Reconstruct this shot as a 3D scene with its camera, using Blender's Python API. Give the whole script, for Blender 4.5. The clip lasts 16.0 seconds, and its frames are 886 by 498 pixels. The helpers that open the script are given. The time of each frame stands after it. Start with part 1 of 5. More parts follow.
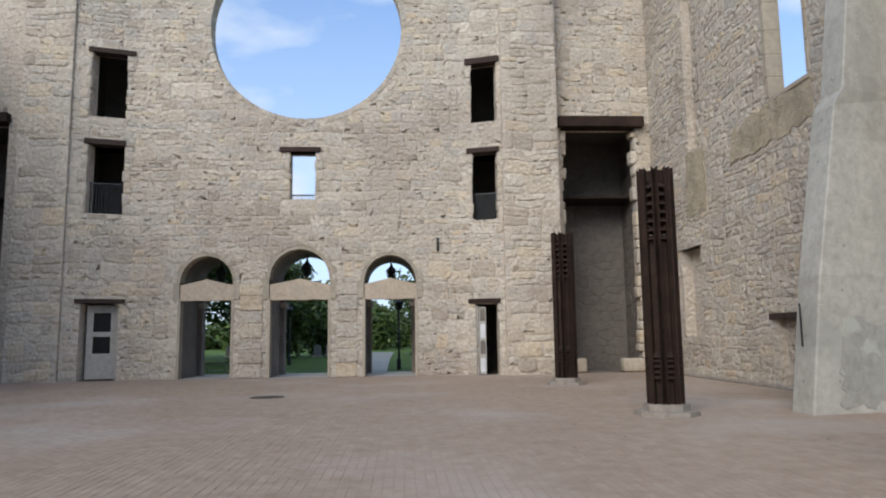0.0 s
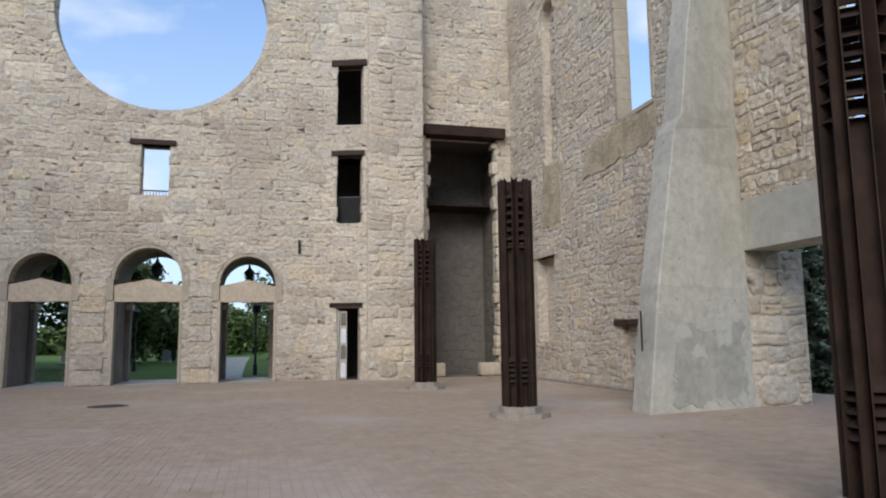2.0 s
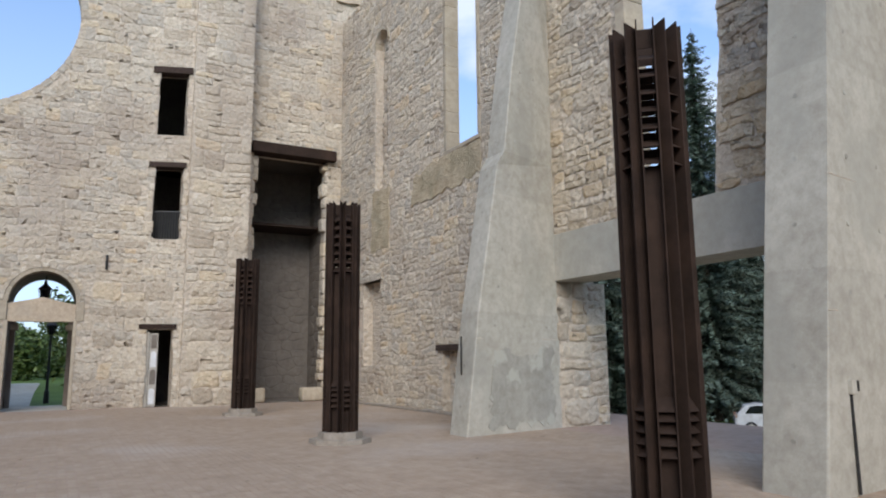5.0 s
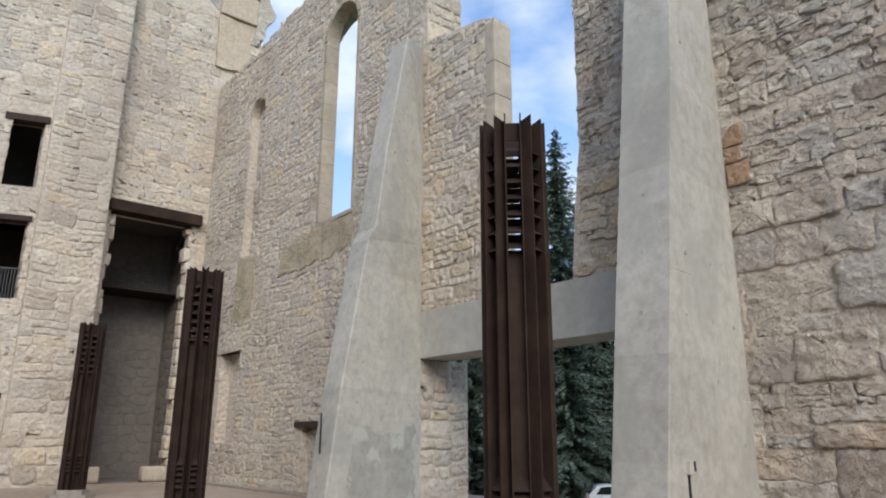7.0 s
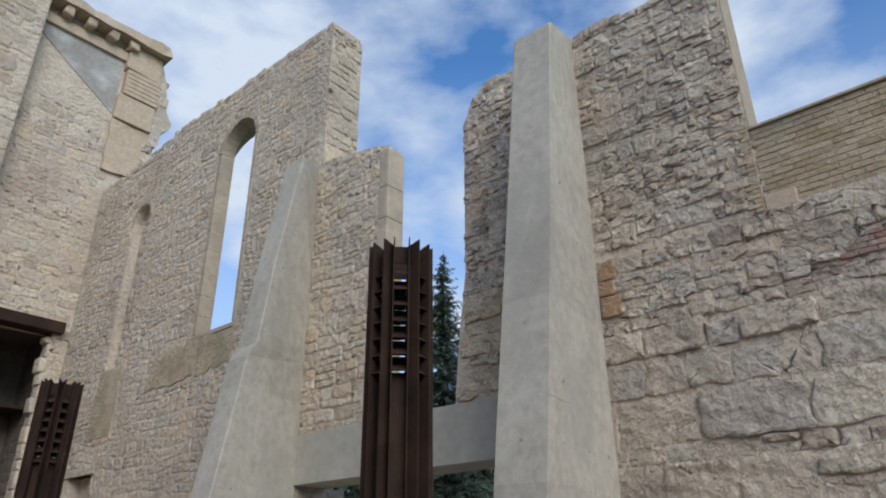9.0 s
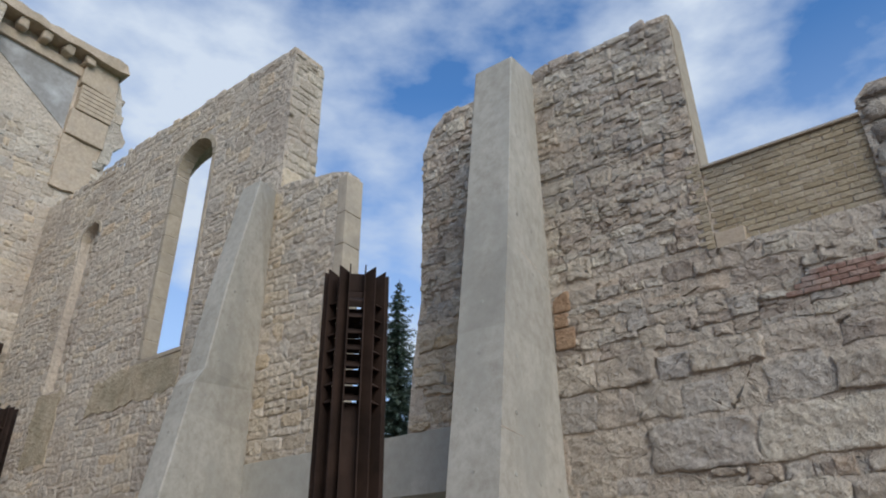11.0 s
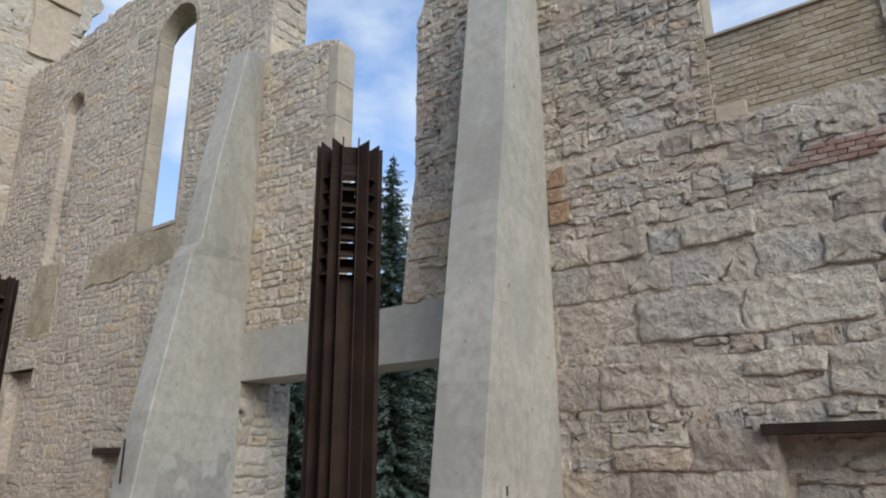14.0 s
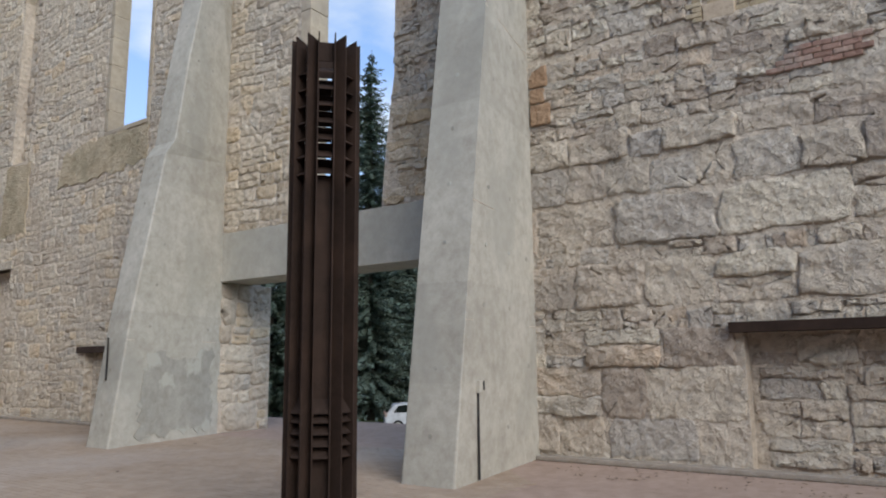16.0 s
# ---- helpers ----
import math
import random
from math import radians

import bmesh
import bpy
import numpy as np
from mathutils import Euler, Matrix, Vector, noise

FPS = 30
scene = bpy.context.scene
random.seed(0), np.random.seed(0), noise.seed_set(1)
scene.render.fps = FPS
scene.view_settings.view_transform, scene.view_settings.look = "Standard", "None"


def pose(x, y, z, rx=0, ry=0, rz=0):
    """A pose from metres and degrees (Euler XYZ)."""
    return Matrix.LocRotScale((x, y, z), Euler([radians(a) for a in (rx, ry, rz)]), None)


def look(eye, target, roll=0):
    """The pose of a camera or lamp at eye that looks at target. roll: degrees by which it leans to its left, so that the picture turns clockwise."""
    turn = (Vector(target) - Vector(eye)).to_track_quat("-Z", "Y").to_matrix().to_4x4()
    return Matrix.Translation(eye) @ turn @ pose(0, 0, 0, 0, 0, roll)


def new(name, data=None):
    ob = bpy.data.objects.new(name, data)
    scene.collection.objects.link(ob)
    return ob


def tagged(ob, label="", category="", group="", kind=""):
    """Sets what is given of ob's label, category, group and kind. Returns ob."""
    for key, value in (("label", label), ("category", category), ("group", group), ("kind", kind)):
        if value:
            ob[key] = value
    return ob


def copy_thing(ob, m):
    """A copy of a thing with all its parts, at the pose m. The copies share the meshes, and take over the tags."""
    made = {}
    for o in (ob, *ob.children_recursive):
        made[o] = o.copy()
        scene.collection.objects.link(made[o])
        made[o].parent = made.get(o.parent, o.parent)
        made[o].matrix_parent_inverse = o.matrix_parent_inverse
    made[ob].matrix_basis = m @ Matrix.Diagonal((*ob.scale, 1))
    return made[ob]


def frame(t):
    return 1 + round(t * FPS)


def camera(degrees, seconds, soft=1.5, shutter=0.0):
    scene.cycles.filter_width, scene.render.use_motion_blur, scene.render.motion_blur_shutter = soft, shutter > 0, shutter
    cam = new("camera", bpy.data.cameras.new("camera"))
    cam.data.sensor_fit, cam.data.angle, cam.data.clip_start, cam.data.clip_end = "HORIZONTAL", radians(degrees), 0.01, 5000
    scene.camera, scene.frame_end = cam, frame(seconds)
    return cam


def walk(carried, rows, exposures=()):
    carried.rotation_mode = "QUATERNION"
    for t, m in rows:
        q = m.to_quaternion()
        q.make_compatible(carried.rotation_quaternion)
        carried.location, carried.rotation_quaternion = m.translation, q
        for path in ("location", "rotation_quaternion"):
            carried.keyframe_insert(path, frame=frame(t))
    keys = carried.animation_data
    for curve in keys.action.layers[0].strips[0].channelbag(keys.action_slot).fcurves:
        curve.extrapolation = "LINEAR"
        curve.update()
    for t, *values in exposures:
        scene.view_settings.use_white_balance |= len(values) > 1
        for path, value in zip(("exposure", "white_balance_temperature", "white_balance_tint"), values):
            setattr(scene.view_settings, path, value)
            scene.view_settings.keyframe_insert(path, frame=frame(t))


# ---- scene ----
cam = camera(64.72, 16.0, soft=2.0)


def aim(x, y, z, yaw, pitch, roll):
    """The camera swaying a little where it stands: yaw to the left from +y, pitch up, roll, in degrees."""
    a, b = radians(yaw), radians(pitch)
    eye = Vector((x, y, z))
    return look(eye, eye + Vector((-math.sin(a) * math.cos(b), math.cos(a) * math.cos(b), math.sin(b))), roll)


# seconds, place, yaw, pitch, roll
TURNS = [
    (0.0, 0.018, 0.035, 1.398, -3.20, 7.14, -0.74),
    (0.5, 0.015, 0.035, 1.399, -7.15, 7.20, -0.75),
    (1.0, 0.014, 0.037, 1.400, -9.51, 7.27, -0.70),
    (1.5, 0.012, 0.046, 1.399, -12.03, 7.33, -0.68),
    (2.0, 0.012, 0.055, 1.401, -14.49, 7.38, -0.63),
    (2.5, 0.013, 0.057, 1.407, -17.10, 7.81, -0.54),
    (3.0, 0.016, 0.052, 1.407, -19.43, 8.24, -0.54),
    (3.5, 0.015, 0.046, 1.407, -21.99, 8.66, -0.46),
    (4.0, 0.011, 0.034, 1.404, -24.40, 9.01, -0.51),
    (4.5, 0.010, 0.030, 1.403, -26.68, 9.17, -0.51),
    (5.0, 0.009, 0.025, 1.402, -28.71, 9.19, -0.52),
    (5.5, 0.008, 0.020, 1.401, -30.79, 9.48, -0.48),
    (6.0, 0.007, 0.016, 1.400, -33.21, 10.46, -0.37),
    (6.5, 0.006, 0.011, 1.399, -36.24, 12.54, -0.15),
    (7.0, -0.005, -0.009, 1.391, -39.67, 15.33, 0.13),
    (7.5, -0.018, -0.026, 1.384, -42.81, 18.22, 0.17),
    (8.0, -0.032, -0.038, 1.380, -45.64, 21.18, 0.23),
    (8.5, -0.038, -0.046, 1.379, -48.07, 23.51, -0.24),
    (9.0, -0.035, -0.046, 1.382, -49.49, 25.16, -0.45),
    (9.5, -0.025, -0.037, 1.391, -51.03, 26.74, -0.25),
    (10.0, -0.023, -0.034, 1.394, -52.29, 27.86, -0.33),
    (10.5, -0.020, -0.031, 1.398, -53.09, 28.06, -0.47),
    (11.0, -0.018, -0.027, 1.401, -53.48, 27.44, -0.62),
    (11.5, -0.015, -0.024, 1.404, -53.53, 26.15, -0.75),
    (12.0, -0.013, -0.021, 1.407, -53.29, 24.27, -0.81),
    (12.5, -0.003, -0.012, 1.413, -52.93, 22.17, -0.77),
    (13.0, 0.002, -0.009, 1.410, -52.91, 20.61, -0.71),
    (13.5, 0.005, -0.009, 1.409, -53.25, 18.88, -0.60),
    (14.0, 0.008, -0.009, 1.410, -53.87, 17.19, -0.47),
    (14.5, 0.009, -0.009, 1.409, -54.55, 15.52, -0.48),
    (15.0, 0.009, -0.008, 1.406, -55.18, 13.82, -0.57),
    (15.5, 0.012, -0.008, 1.404, -55.46, 11.32, -0.64),
    (16.0, 0.016, -0.004, 1.404, -55.51, 9.18, -0.64),
]
walk(cam, [(t, aim(*turn)) for t, *turn in TURNS], exposures=[(0.0, -0.1), (4.0, -0.07), (6.5, 0.05), (7.5, -0.04), (8.5, -0.24), (9.5, -0.36), (12.0, -0.38), (13.0, -0.28), (14.5, -0.11), (16.0, -0.1)])

# ---------------------------------------------------------------- light
# exposure and white balance are keyed with the walk above
world = bpy.data.worlds.new("sky")
scene.world = world
world.use_nodes = True
wn, wl = world.node_tree.nodes, world.node_tree.links
sky = wn.new("ShaderNodeTexSky")
sky.sky_type, sky.sun_disc = "NISHITA", False
sky.sun_elevation, sky.sun_rotation = radians(34), radians(215)
sky.air_density, sky.dust_density = 1.0, 0.6
coord = wn.new("ShaderNodeTexCoord")
flat = wn.new("ShaderNodeMapping")
flat.inputs["Scale"].default_value = (1.6, 1.6, 3.4)
flat.inputs["Location"].default_value = (0.35, 0.1, 0.0)
cloud = wn.new("ShaderNodeTexNoise")
cloud.inputs["Scale"].default_value, cloud.inputs["Detail"].default_value = 2.1, 7.0
cloud.inputs["Roughness"].default_value = 0.52
cramp = wn.new("ShaderNodeValToRGB")
cramp.color_ramp.elements[0].position, cramp.color_ramp.elements[1].position = 0.40, 0.64
tint = wn.new("ShaderNodeMix")
tint.data_type = "RGBA"
tint.inputs["B"].default_value = (7.5, 8.6, 10.2, 1)
blue = wn.new("ShaderNodeMix")
blue.data_type, blue.blend_type = "RGBA", "MULTIPLY"
blue.inputs["Factor"].default_value = 1.0
blue.inputs["B"].default_value = (1.0, 1.72, 2.4, 1)
wl.new(coord.outputs["Generated"], flat.inputs["Vector"])
wl.new(flat.outputs["Vector"], cloud.inputs["Vector"])
wl.new(cloud.outputs["Fac"], cramp.inputs["Fac"])
split, haze, most = wn.new("ShaderNodeSeparateXYZ"), wn.new("ShaderNodeMapRange"), wn.new("ShaderNodeMath")
haze.inputs["From Min"].default_value, haze.inputs["From Max"].default_value = 0.02, 0.64
haze.inputs["To Min"].default_value, haze.inputs["To Max"].default_value = 0.85, 0.0
most.operation = "MAXIMUM"
wl.new(coord.outputs["Generated"], split.inputs[0])
wl.new(split.outputs["Z"], haze.inputs["Value"])
wl.new(haze.outputs["Result"], most.inputs[0])
wl.new(cramp.outputs["Color"], most.inputs[1])
wl.new(most.outputs[0], tint.inputs["Factor"])
wl.new(sky.outputs["Color"], blue.inputs["A"])
wl.new(blue.outputs["Result"], tint.inputs["A"])
wl.new(tint.outputs["Result"], wn["Background"].inputs["Color"])
wn["Background"].inputs["Strength"].default_value = 0.11

lamp = bpy.data.lights.new("sun", "SUN")
lamp.energy, lamp.angle, lamp.color = 3.1, radians(38), (1.0, 0.94, 0.87)
sun = new("sun", lamp)
sun.matrix_world = look((0, 0, 40), Vector((0, 0, 40)) - Vector((-0.41, -0.75, 0.53)))


# ---------------------------------------------------------------- materials
def material(name, colours, rough=0.9, scale=2.0, fine=30.0, bump=0.4, bump_size=0.02, spread=0.0, metal=0.0, stain=None, stain_scale=0.5, stain_amount=0.0, streak=1.0, edge=(0.5, 0.68), chip=0.0, lift=0.0, mottle=0.55):
    """colours: stops of a ramp. spread: how much each piece differs from its neighbour."""
    m = bpy.data.materials.new(name)
    m.use_nodes = True
    n, l = m.node_tree.nodes, m.node_tree.links
    bsdf = n["Principled BSDF"]
    bsdf.inputs["Roughness"].default_value, bsdf.inputs["Metallic"].default_value = rough, metal
    bsdf.inputs["Specular IOR Level"].default_value = 0.15 if rough > 0.8 else 0.5
    tc = n.new("ShaderNodeTexCoord")
    big, small = n.new("ShaderNodeTexNoise"), n.new("ShaderNodeTexNoise")
    for t, s, d in ((big, scale, 5.0), (small, fine, 8.0)):
        t.inputs["Scale"].default_value, t.inputs["Detail"].default_value = s, d
        t.inputs["Roughness"].default_value = 0.62
        l.new(tc.outputs["Object"], t.inputs["Vector"])
    mid = n.new("ShaderNodeTexNoise")
    mid.inputs["Scale"].default_value, mid.inputs["Detail"].default_value, mid.inputs["Roughness"].default_value = (scale * fine) ** 0.5, 10.0, 0.66
    mid.inputs["Distortion"].default_value = 0.15
    l.new(tc.outputs["Object"], mid.inputs["Vector"])
    add = n.new("ShaderNodeMath")
    add.operation = "MULTIPLY_ADD"
    add.inputs[1].default_value = 0.35
    l.new(small.outputs["Fac"], add.inputs[0])
    half = n.new("ShaderNodeMath")
    half.operation = "MULTIPLY"
    half.inputs[1].default_value = 0.65
    l.new(big.outputs["Fac"], half.inputs[0])
    l.new(half.outputs[0], add.inputs[2])
    value = add.outputs[0]
    if spread:
        geo, info = n.new("ShaderNodeNewGeometry"), n.new("ShaderNodeObjectInfo")
        both, wrap, part_of = n.new("ShaderNodeMath"), n.new("ShaderNodeMath"), n.new("ShaderNodeMix")
        l.new(geo.outputs["Random Per Island"], both.inputs[0])
        l.new(info.outputs["Random"], both.inputs[1])
        wrap.operation = "FRACT"
        l.new(both.outputs[0], wrap.inputs[0])
        part_of.inputs["Factor"].default_value = spread
        l.new(value, part_of.inputs["A"])
        l.new(wrap.outputs[0], part_of.inputs["B"])
        value = part_of.outputs["Result"]
    ramp = n.new("ShaderNodeValToRGB")
    ramp.color_ramp.elements[0].position, ramp.color_ramp.elements[1].position = colours[0][0], colours[-1][0]
    ramp.color_ramp.elements[0].color, ramp.color_ramp.elements[1].color = (*colours[0][1], 1), (*colours[-1][1], 1)
    for p, c in colours[1:-1]:
        ramp.color_ramp.elements.new(p).color = (*c, 1)
    l.new(value, ramp.inputs["Fac"])
    colour = ramp.outputs["Color"]
    # mottling at the finer scale
    mott = n.new("ShaderNodeMix")
    mott.data_type, mott.blend_type = "RGBA", "MULTIPLY"
    mott.inputs["Factor"].default_value = mottle
    grey = n.new("ShaderNodeValToRGB")
    grey.color_ramp.elements[0].position, grey.color_ramp.elements[1].position = 0.3, 0.62
    grey.color_ramp.elements[0].color, grey.color_ramp.elements[1].color = (0.58, 0.55, 0.52, 1), (1.0, 1.0, 1.0, 1)
    l.new(mid.outputs["Fac"], grey.inputs["Fac"])
    l.new(colour, mott.inputs["A"])
    l.new(grey.outputs["Color"], mott.inputs["B"])
    colour = mott.outputs["Result"]
    if stain:
        st, sr, sm = n.new("ShaderNodeTexNoise"), n.new("ShaderNodeValToRGB"), n.new("ShaderNodeMix")
        st.inputs["Scale"].default_value, st.inputs["Detail"].default_value = stain_scale, 6.0
        long = n.new("ShaderNodeMapping")
        long.inputs["Scale"].default_value = (1, 1, streak)
        l.new(tc.outputs["Object"], long.inputs["Vector"])
        l.new(long.outputs["Vector"], st.inputs["Vector"])
        sr.color_ramp.elements[0].position, sr.color_ramp.elements[1].position = edge
        sr.color_ramp.elements[1].color = (stain_amount,) * 3 + (1,)
        l.new(st.outputs["Fac"], sr.inputs["Fac"])
        sm.data_type = "RGBA"
        sm.inputs["B"].default_value = (*stain, 1)
        l.new(sr.outputs["Color"], sm.inputs["Factor"])
        l.new(colour, sm.inputs["A"])
        colour = sm.outputs["Result"]
    if lift:
        # each pour of the formwork has its own tone, with a ragged line between
        axis, wob, per, down, chance, tone, lm = (n.new("ShaderNode" + k) for k in ("SeparateXYZ", "Math", "Math", "Math", "TexWhiteNoise", "MapRange", "Mix"))
        l.new(tc.outputs["Object"], axis.inputs[0])
        wob.operation, per.operation, down.operation = "MULTIPLY_ADD", "DIVIDE", "FLOOR"
        wob.inputs[1].default_value, per.inputs[1].default_value = 0.14, lift
        l.new(mid.outputs["Fac"], wob.inputs[0])
        l.new(axis.outputs["Z"], wob.inputs[2])
        l.new(wob.outputs[0], per.inputs[0])
        l.new(per.outputs[0], down.inputs[0])
        chance.noise_dimensions = "1D"
        l.new(down.outputs[0], chance.inputs["W"])
        tone.inputs["To Min"].default_value, tone.inputs["To Max"].default_value = 0.93, 1.04
        l.new(chance.outputs["Value"], tone.inputs["Value"])
        lm.data_type, lm.blend_type = "RGBA", "MULTIPLY"
        lm.inputs["Factor"].default_value = 1.0
        l.new(colour, lm.inputs["A"])
        l.new(tone.outputs["Result"], lm.inputs["B"])
        colour = lm.outputs["Result"]
    l.new(colour, bsdf.inputs["Base Color"])
    if bump:
        b = n.new("ShaderNodeBump")
        b.inputs["Strength"].default_value, b.inputs["Distance"].default_value = bump, bump_size
        rise = n.new("ShaderNodeMath")
        rise.operation = "ADD"
        l.new(add.outputs[0], rise.inputs[0])
        l.new(mid.outputs["Fac"], rise.inputs[1])
        top = rise.outputs[0]
        if chip:
            shake, mixed, cells, chips = n.new("ShaderNodeVectorMath"), n.new("ShaderNodeVectorMath"), n.new("ShaderNodeTexVoronoi"), n.new("ShaderNodeMath")
            shake.operation, shake.inputs["Scale"].default_value = "SCALE", 0.12
            l.new(mid.outputs["Color"], shake.inputs[0])
            l.new(tc.outputs["Object"], mixed.inputs[0])
            l.new(shake.outputs[0], mixed.inputs[1])
            l.new(mixed.outputs[0], cells.inputs["Vector"])
            cells.inputs["Scale"].default_value = 7.0
            chips.operation, chips.inputs[1].default_value = "MULTIPLY_ADD", chip
            l.new(cells.outputs["Distance"], chips.inputs[0])
            l.new(top, chips.inputs[2])
            top = chips.outputs[0]
        l.new(top, b.inputs["Height"])
        l.new(b.outputs["Normal"], bsdf.inputs["Normal"])
    return m


STONE = material("limestone", [(0.05, (0.364, 0.312, 0.255)), (0.18, (0.499, 0.426, 0.338)), (0.32, (0.634, 0.546, 0.432)), (0.46, (0.520, 0.468, 0.395)), (0.58, (0.686, 0.603, 0.484)), (0.70, (0.562, 0.499, 0.416)), (0.82, (0.676, 0.567, 0.416)), (0.90, (0.624, 0.463, 0.312)), (0.97, (0.551, 0.369, 0.250))],
                 scale=1.6, fine=24, bump=1.0, bump_size=0.09, spread=0.70, stain=(0.385, 0.315, 0.255), stain_scale=0.3, stain_amount=0.65, chip=0.4, mottle=0.62)
STONE_NEAR = material("weathered_limestone", [(0.05, (0.356, 0.302, 0.254)), (0.18, (0.540, 0.454, 0.373)), (0.34, (0.702, 0.616, 0.497)), (0.48, (0.562, 0.513, 0.454)), (0.64, (0.756, 0.680, 0.551)), (0.80, (0.648, 0.556, 0.454)), (0.92, (0.691, 0.529, 0.378)), (0.98, (0.551, 0.389, 0.292))],
                      scale=2.6, fine=30, bump=1.0, bump_size=0.10, spread=0.74, stain=(0.30, 0.27, 0.24), stain_scale=0.8, stain_amount=0.6, chip=0.5, mottle=0.8)
DRESSED = material("dressed_stone", [(0.3, (0.380, 0.325, 0.248)), (0.7, (0.494, 0.424, 0.331))], scale=1.5, fine=25, bump=0.35, spread=0.35, stain=(0.3, 0.27, 0.23), stain_scale=0.9, stain_amount=0.5)
MORTAR = material("lime_mortar", [(0.3, (0.573, 0.497, 0.404)), (0.7, (0.707, 0.614, 0.502))], scale=1.6, fine=26, bump=1.0, bump_size=0.10, stain=(0.43, 0.365, 0.30), stain_scale=0.3, stain_amount=0.6, chip=0.5)
# masonry toned down so that the rooms behind the openings read as shade
ROOMSTONE = material("darkened_masonry", [(0.3, (0.152, 0.134, 0.117)), (0.7, (0.229, 0.200, 0.173))], scale=1.2, fine=20, bump=0.7)
CONCRETE = material("cast_concrete", [(0.25, (0.379, 0.356, 0.308)), (0.5, (0.456, 0.434, 0.375)), (0.75, (0.526, 0.497, 0.440))], scale=0.8, fine=40, bump=0.3, bump_size=0.01, rough=0.85, stain=(0.33, 0.32, 0.28), stain_scale=0.85, stain_amount=0.55, streak=0.5, edge=(0.52, 0.62), lift=1.22, mottle=0.6)
CEMENT = material("grey_cement_render", [(0.3, (0.30, 0.29, 0.255)), (0.7, (0.385, 0.37, 0.325))], scale=1.4, fine=30, bump=0.35, bump_size=0.012, rough=0.85, stain=(0.43, 0.42, 0.37), stain_scale=1.7, stain_amount=0.85, edge=(0.52, 0.58))
BUFF = material("buff_dressed_stone", [(0.3, (0.440, 0.352, 0.264)), (0.7, (0.563, 0.466, 0.352))], scale=2.5, fine=25, bump=0.6, bump_size=0.03, stain=(0.40, 0.34, 0.27), stain_scale=1.6, stain_amount=0.6)
PLASTER = material("old_plaster", [(0.3, (0.270, 0.259, 0.240)), (0.7, (0.375, 0.367, 0.352))], scale=0.8, fine=20, bump=0.3, stain=(0.6, 0.6, 0.6), stain_scale=0.9, stain_amount=0.6)
PARGE = material("parging", [(0.3, (0.415, 0.336, 0.228)), (0.7, (0.561, 0.480, 0.353))], scale=1.5, fine=25, bump=1.0, bump_size=0.08, stain=(0.28, 0.25, 0.17), stain_scale=1.3, stain_amount=0.7)
YBRICK = material("buff_brick", [(0.15, (0.339, 0.268, 0.171)), (0.5, (0.440, 0.360, 0.240)), (0.85, (0.519, 0.435, 0.315))], scale=5, fine=40, bump=0.7, bump_size=0.05, spread=0.5, stain=(0.30, 0.27, 0.22), stain_scale=1.2, stain_amount=0.6)
RBRICK = material("faded_red_brick", [(0.15, (0.30, 0.19, 0.15)), (0.5, (0.38, 0.24, 0.19)), (0.85, (0.44, 0.34, 0.28))], scale=4, fine=40, bump=0.8, bump_size=0.06, spread=0.6, stain=(0.36, 0.32, 0.28), stain_scale=2.0, stain_amount=0.6)
KERBSTONE = material("worn_kerb_stone", [(0.3, (0.27, 0.235, 0.195)), (0.7, (0.40, 0.35, 0.295))], scale=3, fine=30, bump=0.7, bump_size=0.03, stain=(0.2, 0.185, 0.165), stain_scale=2.0, stain_amount=0.6)
YSTONE = material("ochre_limestone", [(0.1, (0.480, 0.390, 0.285)), (0.35, (0.640, 0.545, 0.415)), (0.6, (0.690, 0.600, 0.480)), (0.8, (0.640, 0.500, 0.330)), (0.95, (0.590, 0.420, 0.240))], scale=2, fine=26, bump=1.0, bump_size=0.09, spread=0.65, stain=(0.40, 0.34, 0.26), stain_scale=0.8, stain_amount=0.4, chip=0.5)
DRYLEAF = material("dry_leaf", [(0.2, (0.07, 0.05, 0.03)), (0.8, (0.17, 0.12, 0.07))], spread=0.8, bump=0)
ORANGE = material("ochre_stone", [(0.3, (0.42, 0.27, 0.17)), (0.7, (0.55, 0.38, 0.25))], scale=3, fine=30, bump=1.0, bump_size=0.12)
STEEL = material("rusted_brown_steel", [(0.3, (0.022, 0.014, 0.011)), (0.7, (0.044, 0.028, 0.021))], scale=3, fine=60, bump=0.12, bump_size=0.004, rough=0.81, stain=(0.060, 0.035, 0.025), stain_scale=1.5, stain_amount=0.5)
ASPHALT = material("asphalt", [(0.3, (0.07, 0.07, 0.07)), (0.7, (0.12, 0.118, 0.115))], scale=0.5, fine=60, bump=0.3, bump_size=0.01)
# parging of the porch passages, with their shade put into its darker brown
PASSAGE = material("shade_browned_parging", [(0.3, (0.17, 0.14, 0.12)), (0.7, (0.27, 0.225, 0.19))], scale=1.2, fine=20, bump=0.5, bump_size=0.03, stain=(0.34, 0.30, 0.26), stain_scale=0.8, stain_amount=0.5)
BLACK = material("black_iron", [(0.3, (0.012, 0.012, 0.013)), (0.7, (0.025, 0.025, 0.026))], rough=0.5, bump=0.05)
WOOD = material("old_timber", [(0.3, (0.035, 0.024, 0.02)), (0.7, (0.07, 0.05, 0.042))], scale=6, fine=50, bump=0.4)
